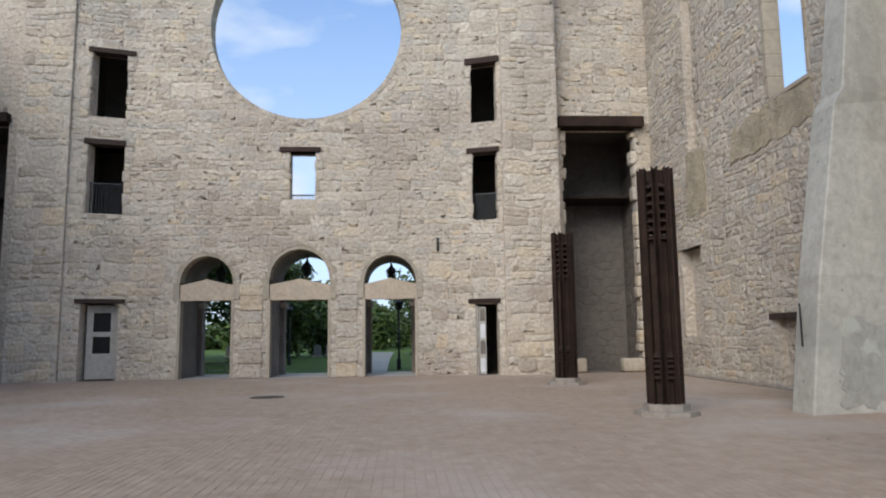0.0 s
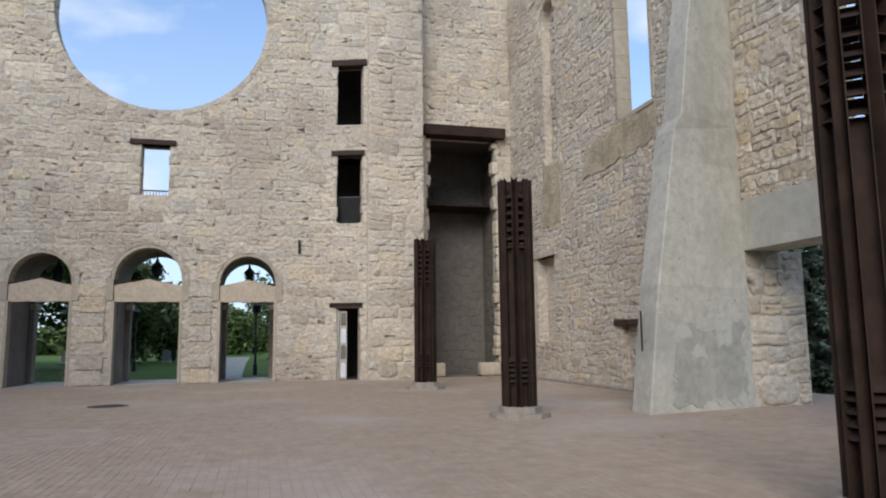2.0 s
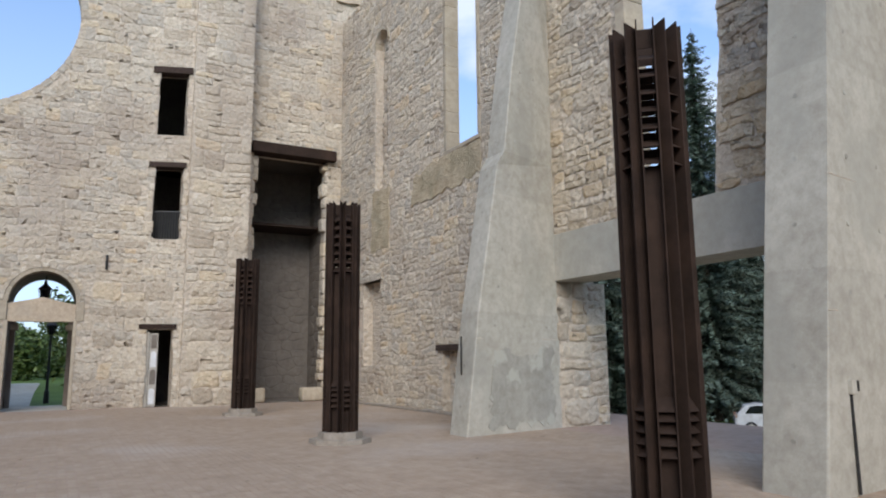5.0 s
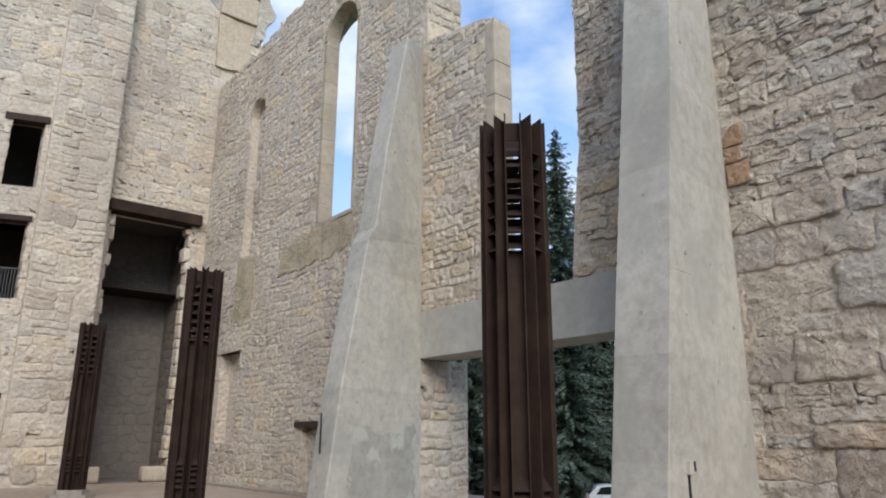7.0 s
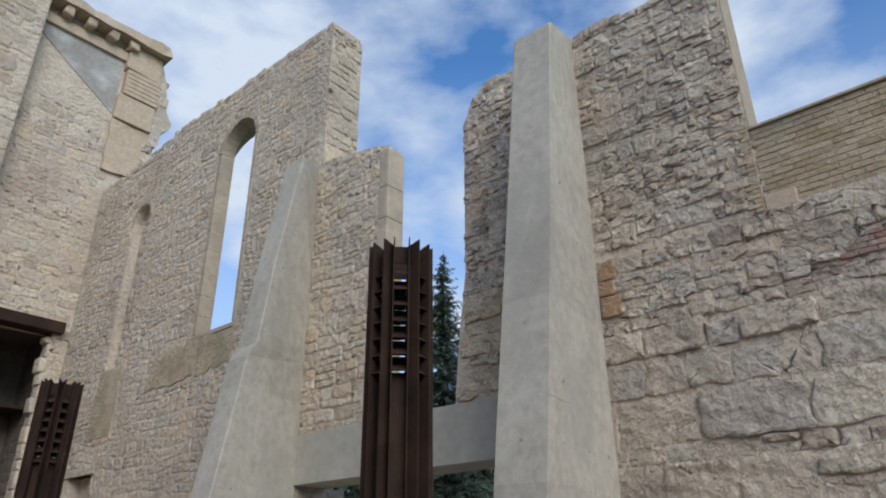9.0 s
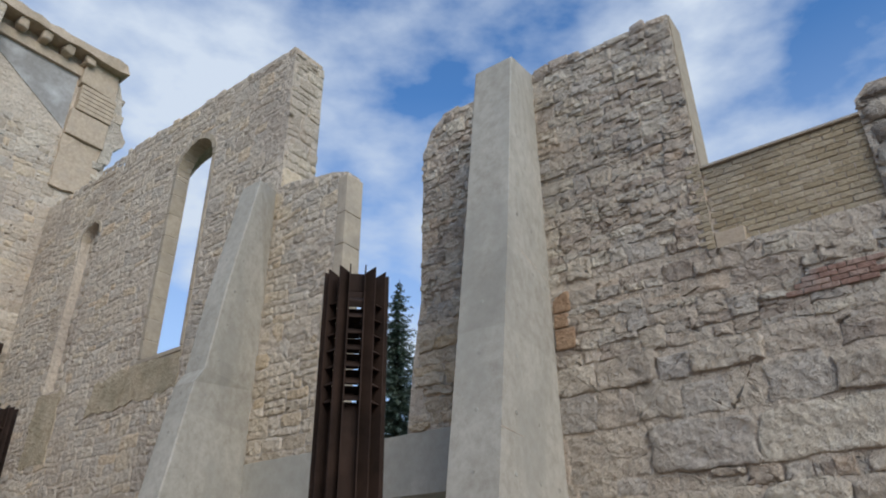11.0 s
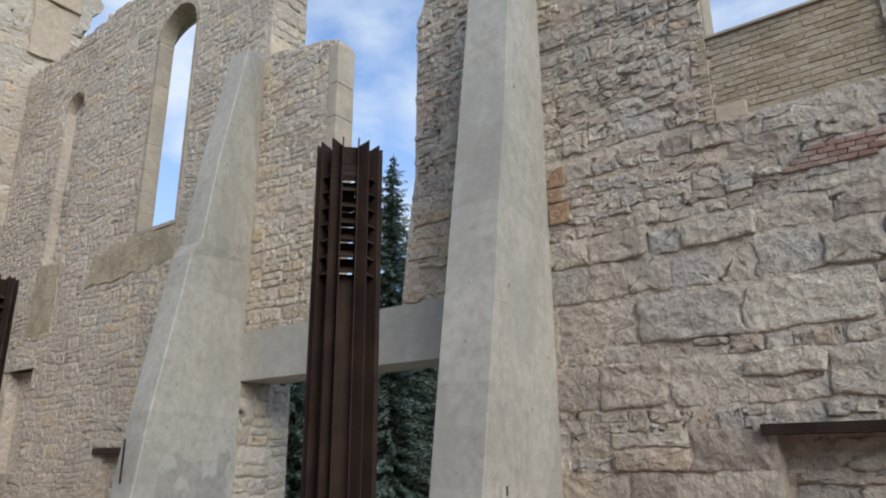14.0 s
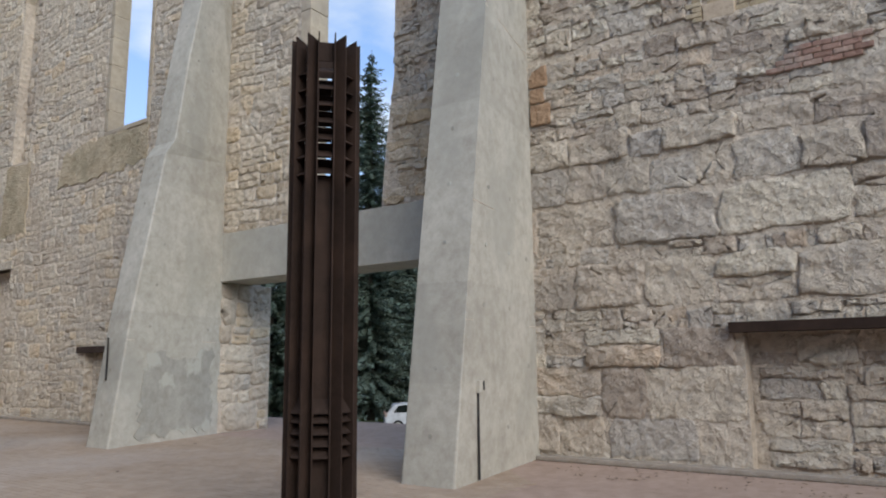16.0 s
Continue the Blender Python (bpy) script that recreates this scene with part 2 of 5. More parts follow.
PAVER = material("clay_paver", [(0.15, (0.275, 0.208, 0.152)), (0.4, (0.355, 0.273, 0.206)), (0.65, (0.397, 0.315, 0.243)), (0.9, (0.386, 0.324, 0.262))], scale=0.35, fine=30, bump=0.25, bump_size=0.006, rough=0.85, spread=0.16, stain=(0.43, 0.375, 0.33), stain_scale=0.22, stain_amount=0.7)
JOINT = material("sand_joint", [(0.3, (0.338, 0.249, 0.199)), (0.7, (0.409, 0.308, 0.252))], scale=0.6, fine=40, bump=0.3, bump_size=0.006)
GRASS = material("lawn", [(0.3, (0.059, 0.102, 0.021)), (0.7, (0.127, 0.196, 0.043))], scale=0.25, fine=12, bump=0.7, bump_size=0.05)
LEAF = material("green_leaves", [(0.15, (0.034, 0.068, 0.015)), (0.5, (0.070, 0.115, 0.024)), (0.9, (0.132, 0.176, 0.043))], scale=1, fine=10, bump=0, spread=0.7, rough=0.6)
NEEDLE = material("spruce_needles", [(0.15, (0.060, 0.090, 0.066)), (0.5, (0.105, 0.148, 0.112)), (0.9, (0.185, 0.232, 0.188))], scale=1, fine=10, bump=0, spread=0.7, rough=0.65)
BARK = material("bark", [(0.3, (0.06, 0.05, 0.04)), (0.7, (0.12, 0.10, 0.085))], scale=4, fine=25, bump=0.8)
WHITE = material("white_car_paint", [(0.3, (0.62, 0.63, 0.65)), (0.7, (0.72, 0.73, 0.74))], rough=0.25, bump=0, scale=0.5)
RUBBER = material("rubber", [(0.3, (0.012, 0.012, 0.012)), (0.7, (0.02, 0.02, 0.02))], rough=0.8, bump=0.1)
PAINT = material("cream_paint", [(0.3, (0.36, 0.335, 0.29)), (0.7, (0.46, 0.43, 0.38))], scale=2, fine=30, bump=0.15, rough=0.7)
GLASS = bpy.data.materials.new("dark_glass")
GLASS.use_nodes = True
GLASS.node_tree.nodes["Principled BSDF"].inputs["Base Color"].default_value = (0.01, 0.012, 0.014, 1)
GLASS.node_tree.nodes["Principled BSDF"].inputs["Roughness"].default_value = 0.06


# ---------------------------------------------------------------- makers
def part(name, data, mat, parent=None, label="", smooth=False):
    """One mesh object from a bmesh or from (verts, faces), under a thing or part."""
    me = bpy.data.meshes.new(name)
    if isinstance(data, bmesh.types.BMesh):
        bmesh.ops.recalc_face_normals(data, faces=data.faces)
        data.to_mesh(me)
        data.free()
    else:
        me.from_pydata([tuple(v) for v in data[0]], [], data[1])
    if smooth:
        me.shade_smooth()
    me.materials.append(mat)
    ob = new(name, me)
    if parent:
        ob.parent = parent
    if label:
        ob["label"] = label
    return ob


def thing(name, label, category, group="", at=(0, 0, 0), turn=0):
    ob = new(name)
    ob.empty_display_size = 0.1
    ob.matrix_basis = pose(*at, 0, 0, turn)
    return tagged(ob, label, category, group)


def box(x0, y0, z0, x1, y1, z1, bevel=0.0, bm=None):
    bm = bm or bmesh.new()
    m = Matrix.Translation(((x0 + x1) / 2, (y0 + y1) / 2, (z0 + z1) / 2)) @ Matrix.Diagonal((abs(x1 - x0), abs(y1 - y0), abs(z1 - z0), 1))
    got = bmesh.ops.create_cube(bm, size=1, matrix=m)
    if bevel:
        edges = list({e for v in got["verts"] for e in v.link_edges})
        bmesh.ops.bevel(bm, geom=edges, offset=bevel, segments=2, affect="EDGES", profile=0.6)
    return bm


def tube(points, radius, sides=8, bm=None):
    """A round bar along points; radius may be one number or one a point."""
    bm = bm or bmesh.new()
    rings = []
    for i, p in enumerate(points):
        p = Vector(p)
        d = (Vector(points[min(i + 1, len(points) - 1)]) - Vector(points[max(i - 1, 0)])).normalized()
        a = d.orthogonal().normalized()
        b = d.cross(a)
        r = radius[i] if isinstance(radius, (list, tuple)) else radius
        rings.append([bm.verts.new(p + r * (math.cos(k * math.tau / sides) * a + math.sin(k * math.tau / sides) * b)) for k in range(sides)])
    for r0, r1 in zip(rings, rings[1:]):
        # keep neighbouring rings in step
        best = min(range(sides), key=lambda s: (r0[0].co - r1[s].co).length)
        r1[:] = r1[best:] + r1[:best]
        for k in range(sides):
            bm.faces.new((r0[k], r0[(k + 1) % sides], r1[(k + 1) % sides], r1[k]))
    bm.faces.new(rings[0])
    bm.faces.new(rings[-1])
    return bm


def prism(outline, holes, place, d0, d1):
    """A slab with holes: outlines in (u, v), carried into the world by place(u, v, d), from depth d0 to d1."""
    bm = bmesh.new()
    edges = []
    for loop in (outline, *holes):
        vs = [bm.verts.new((u, v, 0)) for u, v in loop]
        edges += [bm.edges.new((vs[i], vs[(i + 1) % len(vs)])) for i in range(len(vs))]
    bmesh.ops.triangle_fill(bm, use_beauty=True, edges=edges)
    got = bmesh.ops.extrude_face_region(bm, geom=list(bm.faces))
    top = {e for e in got["geom"] if isinstance(e, bmesh.types.BMVert)}
    for v in bm.verts:
        u, w = v.co.x, v.co.y
        v.co = place(u, w, d1 if v in top else d0)
    return bm


def rect(u0, v0, u1, v1):
    return [(u0, v0), (u1, v0), (u1, v1), (u0, v1)]


def arch(u0, v0, u1, spring, rise=None, steps=18):
    c, r = (u0 + u1) / 2, (u1 - u0) / 2
    rise = rise or r
    return [(u0, v0), (u1, v0)] + [(c + r * math.cos(k * math.pi / steps), spring + rise * math.sin(k * math.pi / steps)) for k in range(steps + 1)]


def ring(cu, cv, r, steps=64):
    return [(cu + r * math.cos(k * math.tau / steps), cv + r * math.sin(k * math.tau / steps)) for k in range(steps)]


def ragged(loop, step=0.35, amount=0.06, seed=0):
    """The outline with worn, uneven edges."""
    rnd = random.Random(seed)
    out = []
    for (a, b), (c, d) in zip(loop, loop[1:] + loop[:1]):
        n = max(1, int(math.hypot(c - a, d - b) / step))
        for k in range(n):
            j = amount if k else 0.0
            out.append((a + (c - a) * k / n + rnd.uniform(-j, j), b + (d - b) * k / n + rnd.uniform(-j, j)))
    return out


def within_loop(loop, u, v):
    odd = False
    for (a, b), (c, d) in zip(loop, loop[1:] + loop[:1]):
        if (b > v) != (d > v) and u < a + (v - b) * (c - a) / (d - b):
            odd = not odd
    return odd


def field(outline, holes):
    boxes = [(min(p[0] for p in h), max(p[0] for p in h), min(p[1] for p in h), max(p[1] for p in h), h) for h in holes]

    def inside(u, v):
        if not within_loop(outline, u, v):
            return False
        return not any(a <= u <= b and c <= v <= d and within_loop(h, u, v) for a, b, c, d, h in boxes)
    return inside


def rubble(inside, u0, v0, u1, v1, size=1.0, joint=0.02, relief=0.05, corners=3, seed=1, warp=0.16, whole=0.0, worn=0.38):
    """Rough-laid stones over a stretch of wall: yields (centre, outline, height) for each."""
    rnd = random.Random(seed)
    v = v0
    while v < v1:
        high = rnd.uniform(0.42, 0.78) * size
        u = u0 - rnd.uniform(0, 0.6) * size
        while u < u1:
            wide = rnd.uniform(0.45, 1.25) * size
            kind = rnd.random() * (1 - whole)
            a, b = rnd.uniform(0.35, 0.65), rnd.uniform(0.3, 0.7)
            if kind < 0.34:
                cells = [(0, 0, 1, 1)]
            elif kind < 0.56:
                cells = [(0, 0, 1, a), (0, a, 1, 1)]
            elif kind < 0.74:
                cells = [(0, 0, 1, a), (0, a, b, 1), (b, a, 1, 1)]
            elif kind < 0.93:
                cells = [(0, 0, b, a), (b, 0, 1, a), (0, a, 1, 1)]
            else:
                cells = [(0, 0, 1, 0.33), (0, 0.33, b, 0.66), (b, 0.33, 1, 0.66), (0, 0.66, 1, 1)]
            for p, q, r, s in cells:
                x0, x1, y0, y1 = u + p * wide, u + r * wide, v + q * high, v + s * high
                w, h = x1 - x0, y1 - y0
                g = joint * rnd.uniform(0.5, 1.6)
                x0, x1, y0, y1 = x0 + g, x1 - g, y0 + g, y1 - g
                m = min(x1 - x0, y1 - y0)
                if m < 0.05:
                    continue
                loop = []
                for cx, cy, sx, sy, first in ((x0, y0, 1, 1, 1), (x1, y0, -1, 1, 0), (x1, y1, -1, -1, 1), (x0, y1, 1, -1, 0)):
                    c1, c2 = m * rnd.uniform(0.2 * worn, worn), m * rnd.uniform(0.2 * worn, worn)
                    pts = [(cx, cy + sy * c2), (cx + sx * c1, cy)]
                    if corners > 2:
                        pts.insert(1, (cx + sx * c1 * 0.33, cy + sy * c2 * 0.33))
                    loop += pts if first else pts[::-1]
                jit = 0.05 * m + 0.008
                bent = []
                if corners > 2:
                    finer = []
                    for (xa, ya), (xb, yb) in zip(loop, loop[1:] + loop[:1]):
                        cut = 1 + int(math.hypot(xb - xa, yb - ya) / (0.2 * size))
                        finer += [(xa + (xb - xa) * i / cut, ya + (yb - ya) * i / cut) for i in range(cut)]
                    loop = finer
                for x, y in loop:
                    x, y = x + rnd.uniform(-jit, jit), y + rnd.uniform(-jit, jit)
                    k = noise.noise((x * 0.8, y * 0.8, seed * 3.1))
                    k2 = noise.noise((x * 0.7 + 40, y * 0.7, seed * 1.7))
                    bent.append((x + warp * size * k2, y + warp * size * k))
                cx, cy = sum(x for x, _ in bent) / len(bent), sum(y for _, y in bent) / len(bent)
                if not inside(cx, cy) or (m < 0.16 * size and rnd.random() < 0.25):
                    continue
                kept = []
                for x, y in bent:
                    if not inside(x, y):
                        lo, hi = 0.0, 1.0
                        for _ in range(5):
                            mid = (lo + hi) / 2
                            lo, hi = (mid, hi) if inside(cx + (x - cx) * mid, cy + (y - cy) * mid) else (lo, mid)
                        x, y = cx + (x - cx) * lo, cy + (y - cy) * lo
                    kept.append((x, y))
                yield (cx, cy), kept, relief * rnd.uniform(0.35, 1.5), rnd
            u += wide
        v += high


def random_rubble(inside, u0, v0, u1, v1, wide, high, joint=0.012, relief=0.04, seed=1, flat=1.0):
    """Uncoursed stones: cells of unequal weight round scattered centres, with worn corners."""
    rnd = random.Random(seed)
    nu, nv = int((u1 - u0) / wide) + 2, int((v1 - v0) / high) + 2
    seeds = {}
    for j in range(-1, nv + 1):
        for i in range(-1, nu + 1):
            if rnd.random() < 0.10:
                continue
            seeds[i, j] = (u0 + (i + 0.5 * (j % 2) + rnd.uniform(-0.36, 0.36)) * wide, v0 + (j + rnd.uniform(-0.30, 0.30)) * high, rnd.uniform(-0.16, 0.16) * wide * wide)
    k = wide / high * flat
    for (i, j), (cu, cv, w) in seeds.items():
        if not inside(cu, cv):
            continue
        cell = [(-wide * 1.5, -wide * 1.5), (wide * 1.5, -wide * 1.5), (wide * 1.5, wide * 1.5), (-wide * 1.5, wide * 1.5)]
        for dj in (-2, -1, 0, 1, 2):
            for di in (-2, -1, 0, 1, 2):
                other = seeds.get((i + di, j + dj))
                if other is None or (di == 0 and dj == 0):
                    continue
                a, b = other[0] - cu, (other[1] - cv) * k
                far = (a * a + b * b + w - other[2]) / 2
                cut = []
                for (x0, y0), (x1, y1) in zip(cell, cell[1:] + cell[:1]):
                    s0, s1 = a * x0 + b * y0 - far, a * x1 + b * y1 - far
                    if s0 <= 0:
                        cut.append((x0, y0))
                    if (s0 < 0) != (s1 < 0):
                        f = s0 / (s0 - s1)
                        cut.append((x0 + (x1 - x0) * f, y0 + (y1 - y0) * f))
                cell = cut
                if len(cell) < 3:
                    break
            if len(cell) < 3:
                break
        if len(cell) < 3:
            continue
        pts = [(cu + x, cv + y / k) for x, y in cell]
        mu, mv = sum(x for x, _ in pts) / len(pts), sum(y for _, y in pts) / len(pts)
        loop = []
        for (x0, y0), (x1, y1) in zip(pts, pts[1:] + pts[:1]):
            if math.hypot(x1 - x0, y1 - y0) < 0.03:
                loop.append((x0, y0))
                continue
            for f in (0.2, 0.8):
                loop.append((x0 + (x1 - x0) * f, y0 + (y1 - y0) * f))
        g = joint * rnd.uniform(0.4, 1.8)
        shaped = []
        for x, y in loop:
            d = math.hypot(x - mu, y - mv) + 1e-6
            s = max(0.3, 1 - g / d) * rnd.uniform(0.95, 1.02)
            x, y = mu + (x - mu) * s, mv + (y - mv) * s
            if not inside(x, y):
                lo, hi = 0.0, 1.0
                for _ in range(5):
                    m = (lo + hi) / 2
                    lo, hi = (m, hi) if inside(mu + (x - mu) * m, mv + (y - mv) * m) else (lo, m)
                x, y = mu + (x - mu) * lo, mv + (y - mv) * lo
            shaped.append((x, y))
        if inside(mu, mv) and len(shaped) > 4:
            yield (mu, mv), shaped, relief * rnd.uniform(0.2, 1.6), rnd


def stone_mesh(centre, loop, high, rnd, place, fine):
    """Verts and faces of one stone: sides that sink into the mortar, a worn shoulder and a rough face."""
    (cx, cy) = centre
    seed = rnd.uniform(0, 50)
    if fine:
        finer = []
        for (xa, ya), (xb, yb) in zip(loop, loop[1:] + loop[:1]):
            cut = 1 + int(math.hypot(xb - xa, yb - ya) / 0.11)
            finer += [(xa + (xb - xa) * i / cut, ya + (yb - ya) * i / cut) for i in range(cut)]
        loop = [(x + 0.04 * noise.noise((x * 6, y * 6, seed)), y + 0.04 * noise.noise((x * 6 + 9, y * 6, seed))) for x, y in finer]
    n = len(loop)
    sunk = -0.02 if fine else -0.01
    verts, faces = [place(x, y, sunk) for x, y in loop], []
    levels = ((0.985, 0.7), (0.95, 0.95), (0.80, 1.0), (0.60, 1.0), (0.40, 1.0), (0.18, 1.0)) if fine else ((0.97, 0.40), (0.86, 0.92), (0.5, 1.0))
    tilt_u, tilt_v = rnd.uniform(-0.3, 0.3), rnd.uniform(-0.3, 0.3)
    if fine and rnd.random() < 0.3:
        high *= 0.35

    def face(x, y, rise):
        lean = 1 + (tilt_u * (x - cx) + tilt_v * (y - cy)) * 1.2
        if not fine:
            rough = 0.55 * noise.noise((x * 3.2, y * 3.2, seed)) + 0.4 * noise.noise((x * 8.0, y * 8.0, seed))
            return high * rise * max(0.1, lean + rough)
        lumps = 0.020 * noise.noise((x * 2.2, y * 3.8, seed)) + 0.022 * noise.noise((x * 6.0, y * 9.0, seed)) + 0.016 * noise.noise((x * 15.0, y * 19.0, seed))
        pit = max(0.0, noise.noise((x * 2.2 + 7, y * 4.0, seed)) - 0.25) * 0.14
        return rise * max(0.004, high * lean + lumps - pit)
    for k, rise in levels:
        for x, y in loop:
            px, py = cx + (x - cx) * k, cy + (y - cy) * k
            verts.append(place(px, py, face(px, py, rise)))
    verts.append(place(cx, cy, face(cx, cy, 1.0)))
    for r in range(len(levels)):
        for k in range(n):
            a, b = r * n + k, r * n + (k + 1) % n
            faces.append((a, b, b + n, a + n))
    last = len(levels) * n
    for k in range(n):
        faces.append((last + k, last + (k + 1) % n, len(verts) - 1))
    return verts, faces


def lay(wall, stones, place, mat, near, fine, limit=290, fine_rest=False):
    """Stones of a stretch that near(u, v) picks become parts of their own; the rest is one joined part."""
    all_v, all_f, made = [], [], 0
    for centre, loop, high, rnd in stones:
        one = near(*centre) and made < limit
        v, f = stone_mesh(centre, loop, high, rnd, place, fine if one else fine_rest)
        if one:
            part("stone", (v, f), mat, wall, smooth=True)
            made += 1
        else:
            base = len(all_v)
            all_v += v
            all_f += [tuple(i + base for i in face) for face in f]
    if all_v:
        ob = part("stonework", (all_v, all_f), mat, wall, "irregular rubble stones bedded in mortar", smooth=True)
        ob["kind"] = "stuff"


# ---------------------------------------------------------------- ground
FACADE_Y, SIDE_X, LEFT_X = 25.8, 9.5, -17.0


def fall(x, y):
    """The ground drops towards the street on the east side."""
    k = min(1.0, max(0.0, (x - 14) / 10))
    return -0.12 - 2.2 * k * k * (3 - 2 * k)


xs = [-900, -300, -120, -60, -30, -18, -8, 0, 6, 10, 12, 14, 16, 18, 20, 22, 24, 28, 36, 50, 90, 300, 900]
ys = [-900, -300, -100, -40, -20, 0, 8, 12, 16, 20, 24, 27, 30, 36, 48, 70, 110, 300, 900]
gv = [(x, y, fall(x, y)) for y in ys for x in xs]
gf = [(j * len(xs) + i, j * len(xs) + i + 1, (j + 1) * len(xs) + i + 1, (j + 1) * len(xs) + i) for j in range(len(ys) - 1) for i in range(len(xs) - 1)]
tagged(part("ground", (gv, gf), GRASS, smooth=True), "mown green lawn round the ruin", "lawn", kind="structure")

floor = tagged(part("floor", box(LEFT_X - 1.2, -16, -0.4, 13.2, 25.9, -0.0028), JOINT), "reddish tan clay paving of the roofless nave", "paving", kind="structure")
porch_floor = tagged(part("porch_floor", box(-9.5, 25.9, -0.4, 2.0, 29.2, 0.0, 0.01), CONCRETE), "concrete threshold slab under the porch arches", "threshold", kind="structure")
path = bmesh.new()
rows = [(-1.75, -0.75, 29.2), (-2.2, -0.85, 36), (-3.0, -1.0, 48), (-4.2, -1.1, 72)]
pv = [[path.verts.new((x, y, -0.10)) for x in (a, b)] for a, b, y in rows]
for p, q in zip(pv, pv[1:]):
    path.faces.new((p[0], p[1], q[1], q[0]))
tagged(part("path", path, CONCRETE), "pale concrete footpath through the lawn", "path", kind="structure")


# ---------------------------------------------------------------- front wall
def on_front(u, v, d):
    return (u, FACADE_Y - d, v)


ROSE = ring(-3.66, 13.22, 3.62)
ARCHES = [(-8.1, -6.2, 3.45, 0.98), (-4.9, -2.72, 3.55, 1.12), (-1.47, 0.45, 3.45, 0.98)]
arch_loops = [arch(a, 0.0, b, s, r) for a, b, s, r in ARCHES]
UPPER_R, LOWER_R, DOOR_R = rect(2.58, 9.42, 3.52, 11.78), rect(2.58, 5.68, 3.50, 8.28), rect(2.62, 0.0, 3.45, 2.58)
UPPER_L, LOWER_L, DOOR_L = rect(-11.42, 9.55, -10.22, 12.05), rect(-11.42, 5.95, -10.22, 8.58), rect(-11.4, 0.0, -10.2, 2.72)
MIDDLE = rect(-4.22, 6.52, -3.27, 8.32)
PORTAL_R, PORTAL_L = rect(6.02, 0.0, 8.93, 9.3), rect(-17.5, 0.0, -14.45, 9.4)

low_line = 5.15
front_high = [(-19, low_line), (-19, 24.5), (4.95, 24.5), (5.0, 22.75), (10.72, 22.7), (11.0, 21.4), (11.45, 19.8), (11.15, 19.2), (11.1, 17.8), (10.9, 16.0), (10.9, low_line)]


# lower storey: openings cut up from the floor line are notches in its outline
cuts = sorted([DOOR_L, *arch_loops, DOOR_R], key=lambda h: min(p[0] for p in h))


def with_notches(u0, u1, top, loops):
    out = [(u0, 0.0)]
    for h in loops:
        a, b = min(p[0] for p in h), max(p[0] for p in h)
        over = sorted([p for p in h if p[1] > 0.01], key=lambda p: p[0])
        if len(over) == 2:
            out += [(a, 0.0), over[0], over[1], (b, 0.0)]
        else:
            out += [(a, 0.0), *over, (b, 0.0)]
    return out + [(u1, 0.0), (u1, top), (u0, top)]


PORCH = 2.9
wall_front = tagged(new("wall_front"), "pale limestone rubble front wall of the ruined church", "wall", kind="structure")
# the passage core takes the browner tone that stands for shade in the arches
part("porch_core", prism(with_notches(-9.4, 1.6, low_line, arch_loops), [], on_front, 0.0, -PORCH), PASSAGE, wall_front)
for a, b, loops in ((-14.45, -11.95, []), (-11.95, -9.95, [DOOR_L]), (-9.95, -9.4, []), (1.6, 2.15, []), (2.15, 3.66, [DOOR_R]), (3.66, 6.02, [])):
    part("lower_core", prism(with_notches(a, b, low_line, loops), [], on_front, 0.0, -0.75), MORTAR, wall_front)
part("porch_face", prism(with_notches(-9.4, 1.6, low_line, arch_loops), [], on_front, 0.001, 0.005), MORTAR, wall_front)
part("lower_core", box(8.93, FACADE_Y, 0, 12.2, FACADE_Y + 0.75, low_line), MORTAR, wall_front)
part("lower_core", box(-19, FACADE_Y, 0, -17.5, FACADE_Y + 0.75, low_line), MORTAR, wall_front)
west_loop = [(-19, low_line), (-17.5, low_line), (-17.5, 9.4), (-14.45, 9.4), (-14.45, low_line), (-11.95, low_line), (-11.95, 24.5), (-19, 24.5)]
east_loop = [(3.66, low_line), (6.02, low_line), (6.02, 9.3), (8.93, 9.3), (8.93, low_line), (10.9, low_line)] + front_high[::-1][1:-2] + [(3.66, 24.5)]
for loop, holes in ((west_loop, []), (rect(-11.95, low_line, -9.95, 24.5), [UPPER_L, LOWER_L]), (rect(-9.95, low_line, 2.15, 24.5), [ROSE, MIDDLE]), (rect(2.15, low_line, 3.66, 24.5), [UPPER_R, LOWER_R]), (east_loop, [])):
    part("upper_core", prism(loop, holes, on_front, 0.0, -0.65), MORTAR, wall_front)

# pilasters that stand proud of the front wall
PIL = 0.72


def on_pilaster(u, v, d):
    return (u, FACADE_Y - PIL - d, v)


for a, b in ((3.66, 5.76), (-13.75, -11.95)):
    part("pilaster_core", box(a + 0.01, FACADE_Y - PIL, 0, b - 0.01, FACADE_Y + 0.1, 24.4), MORTAR, wall_front)

# rooms behind the openings, closed and unlit, their walls darkened in colour for shade
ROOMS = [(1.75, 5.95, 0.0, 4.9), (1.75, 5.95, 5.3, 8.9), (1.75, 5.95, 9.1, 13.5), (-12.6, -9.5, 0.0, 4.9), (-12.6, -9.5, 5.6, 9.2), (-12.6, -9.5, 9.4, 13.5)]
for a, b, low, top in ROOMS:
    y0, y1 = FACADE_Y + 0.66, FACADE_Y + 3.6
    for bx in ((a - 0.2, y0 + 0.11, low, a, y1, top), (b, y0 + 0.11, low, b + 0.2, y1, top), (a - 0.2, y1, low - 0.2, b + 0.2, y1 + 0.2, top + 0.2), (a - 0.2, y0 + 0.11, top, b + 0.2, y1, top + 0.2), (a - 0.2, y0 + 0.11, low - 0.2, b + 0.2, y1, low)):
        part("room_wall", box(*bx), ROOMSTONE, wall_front)
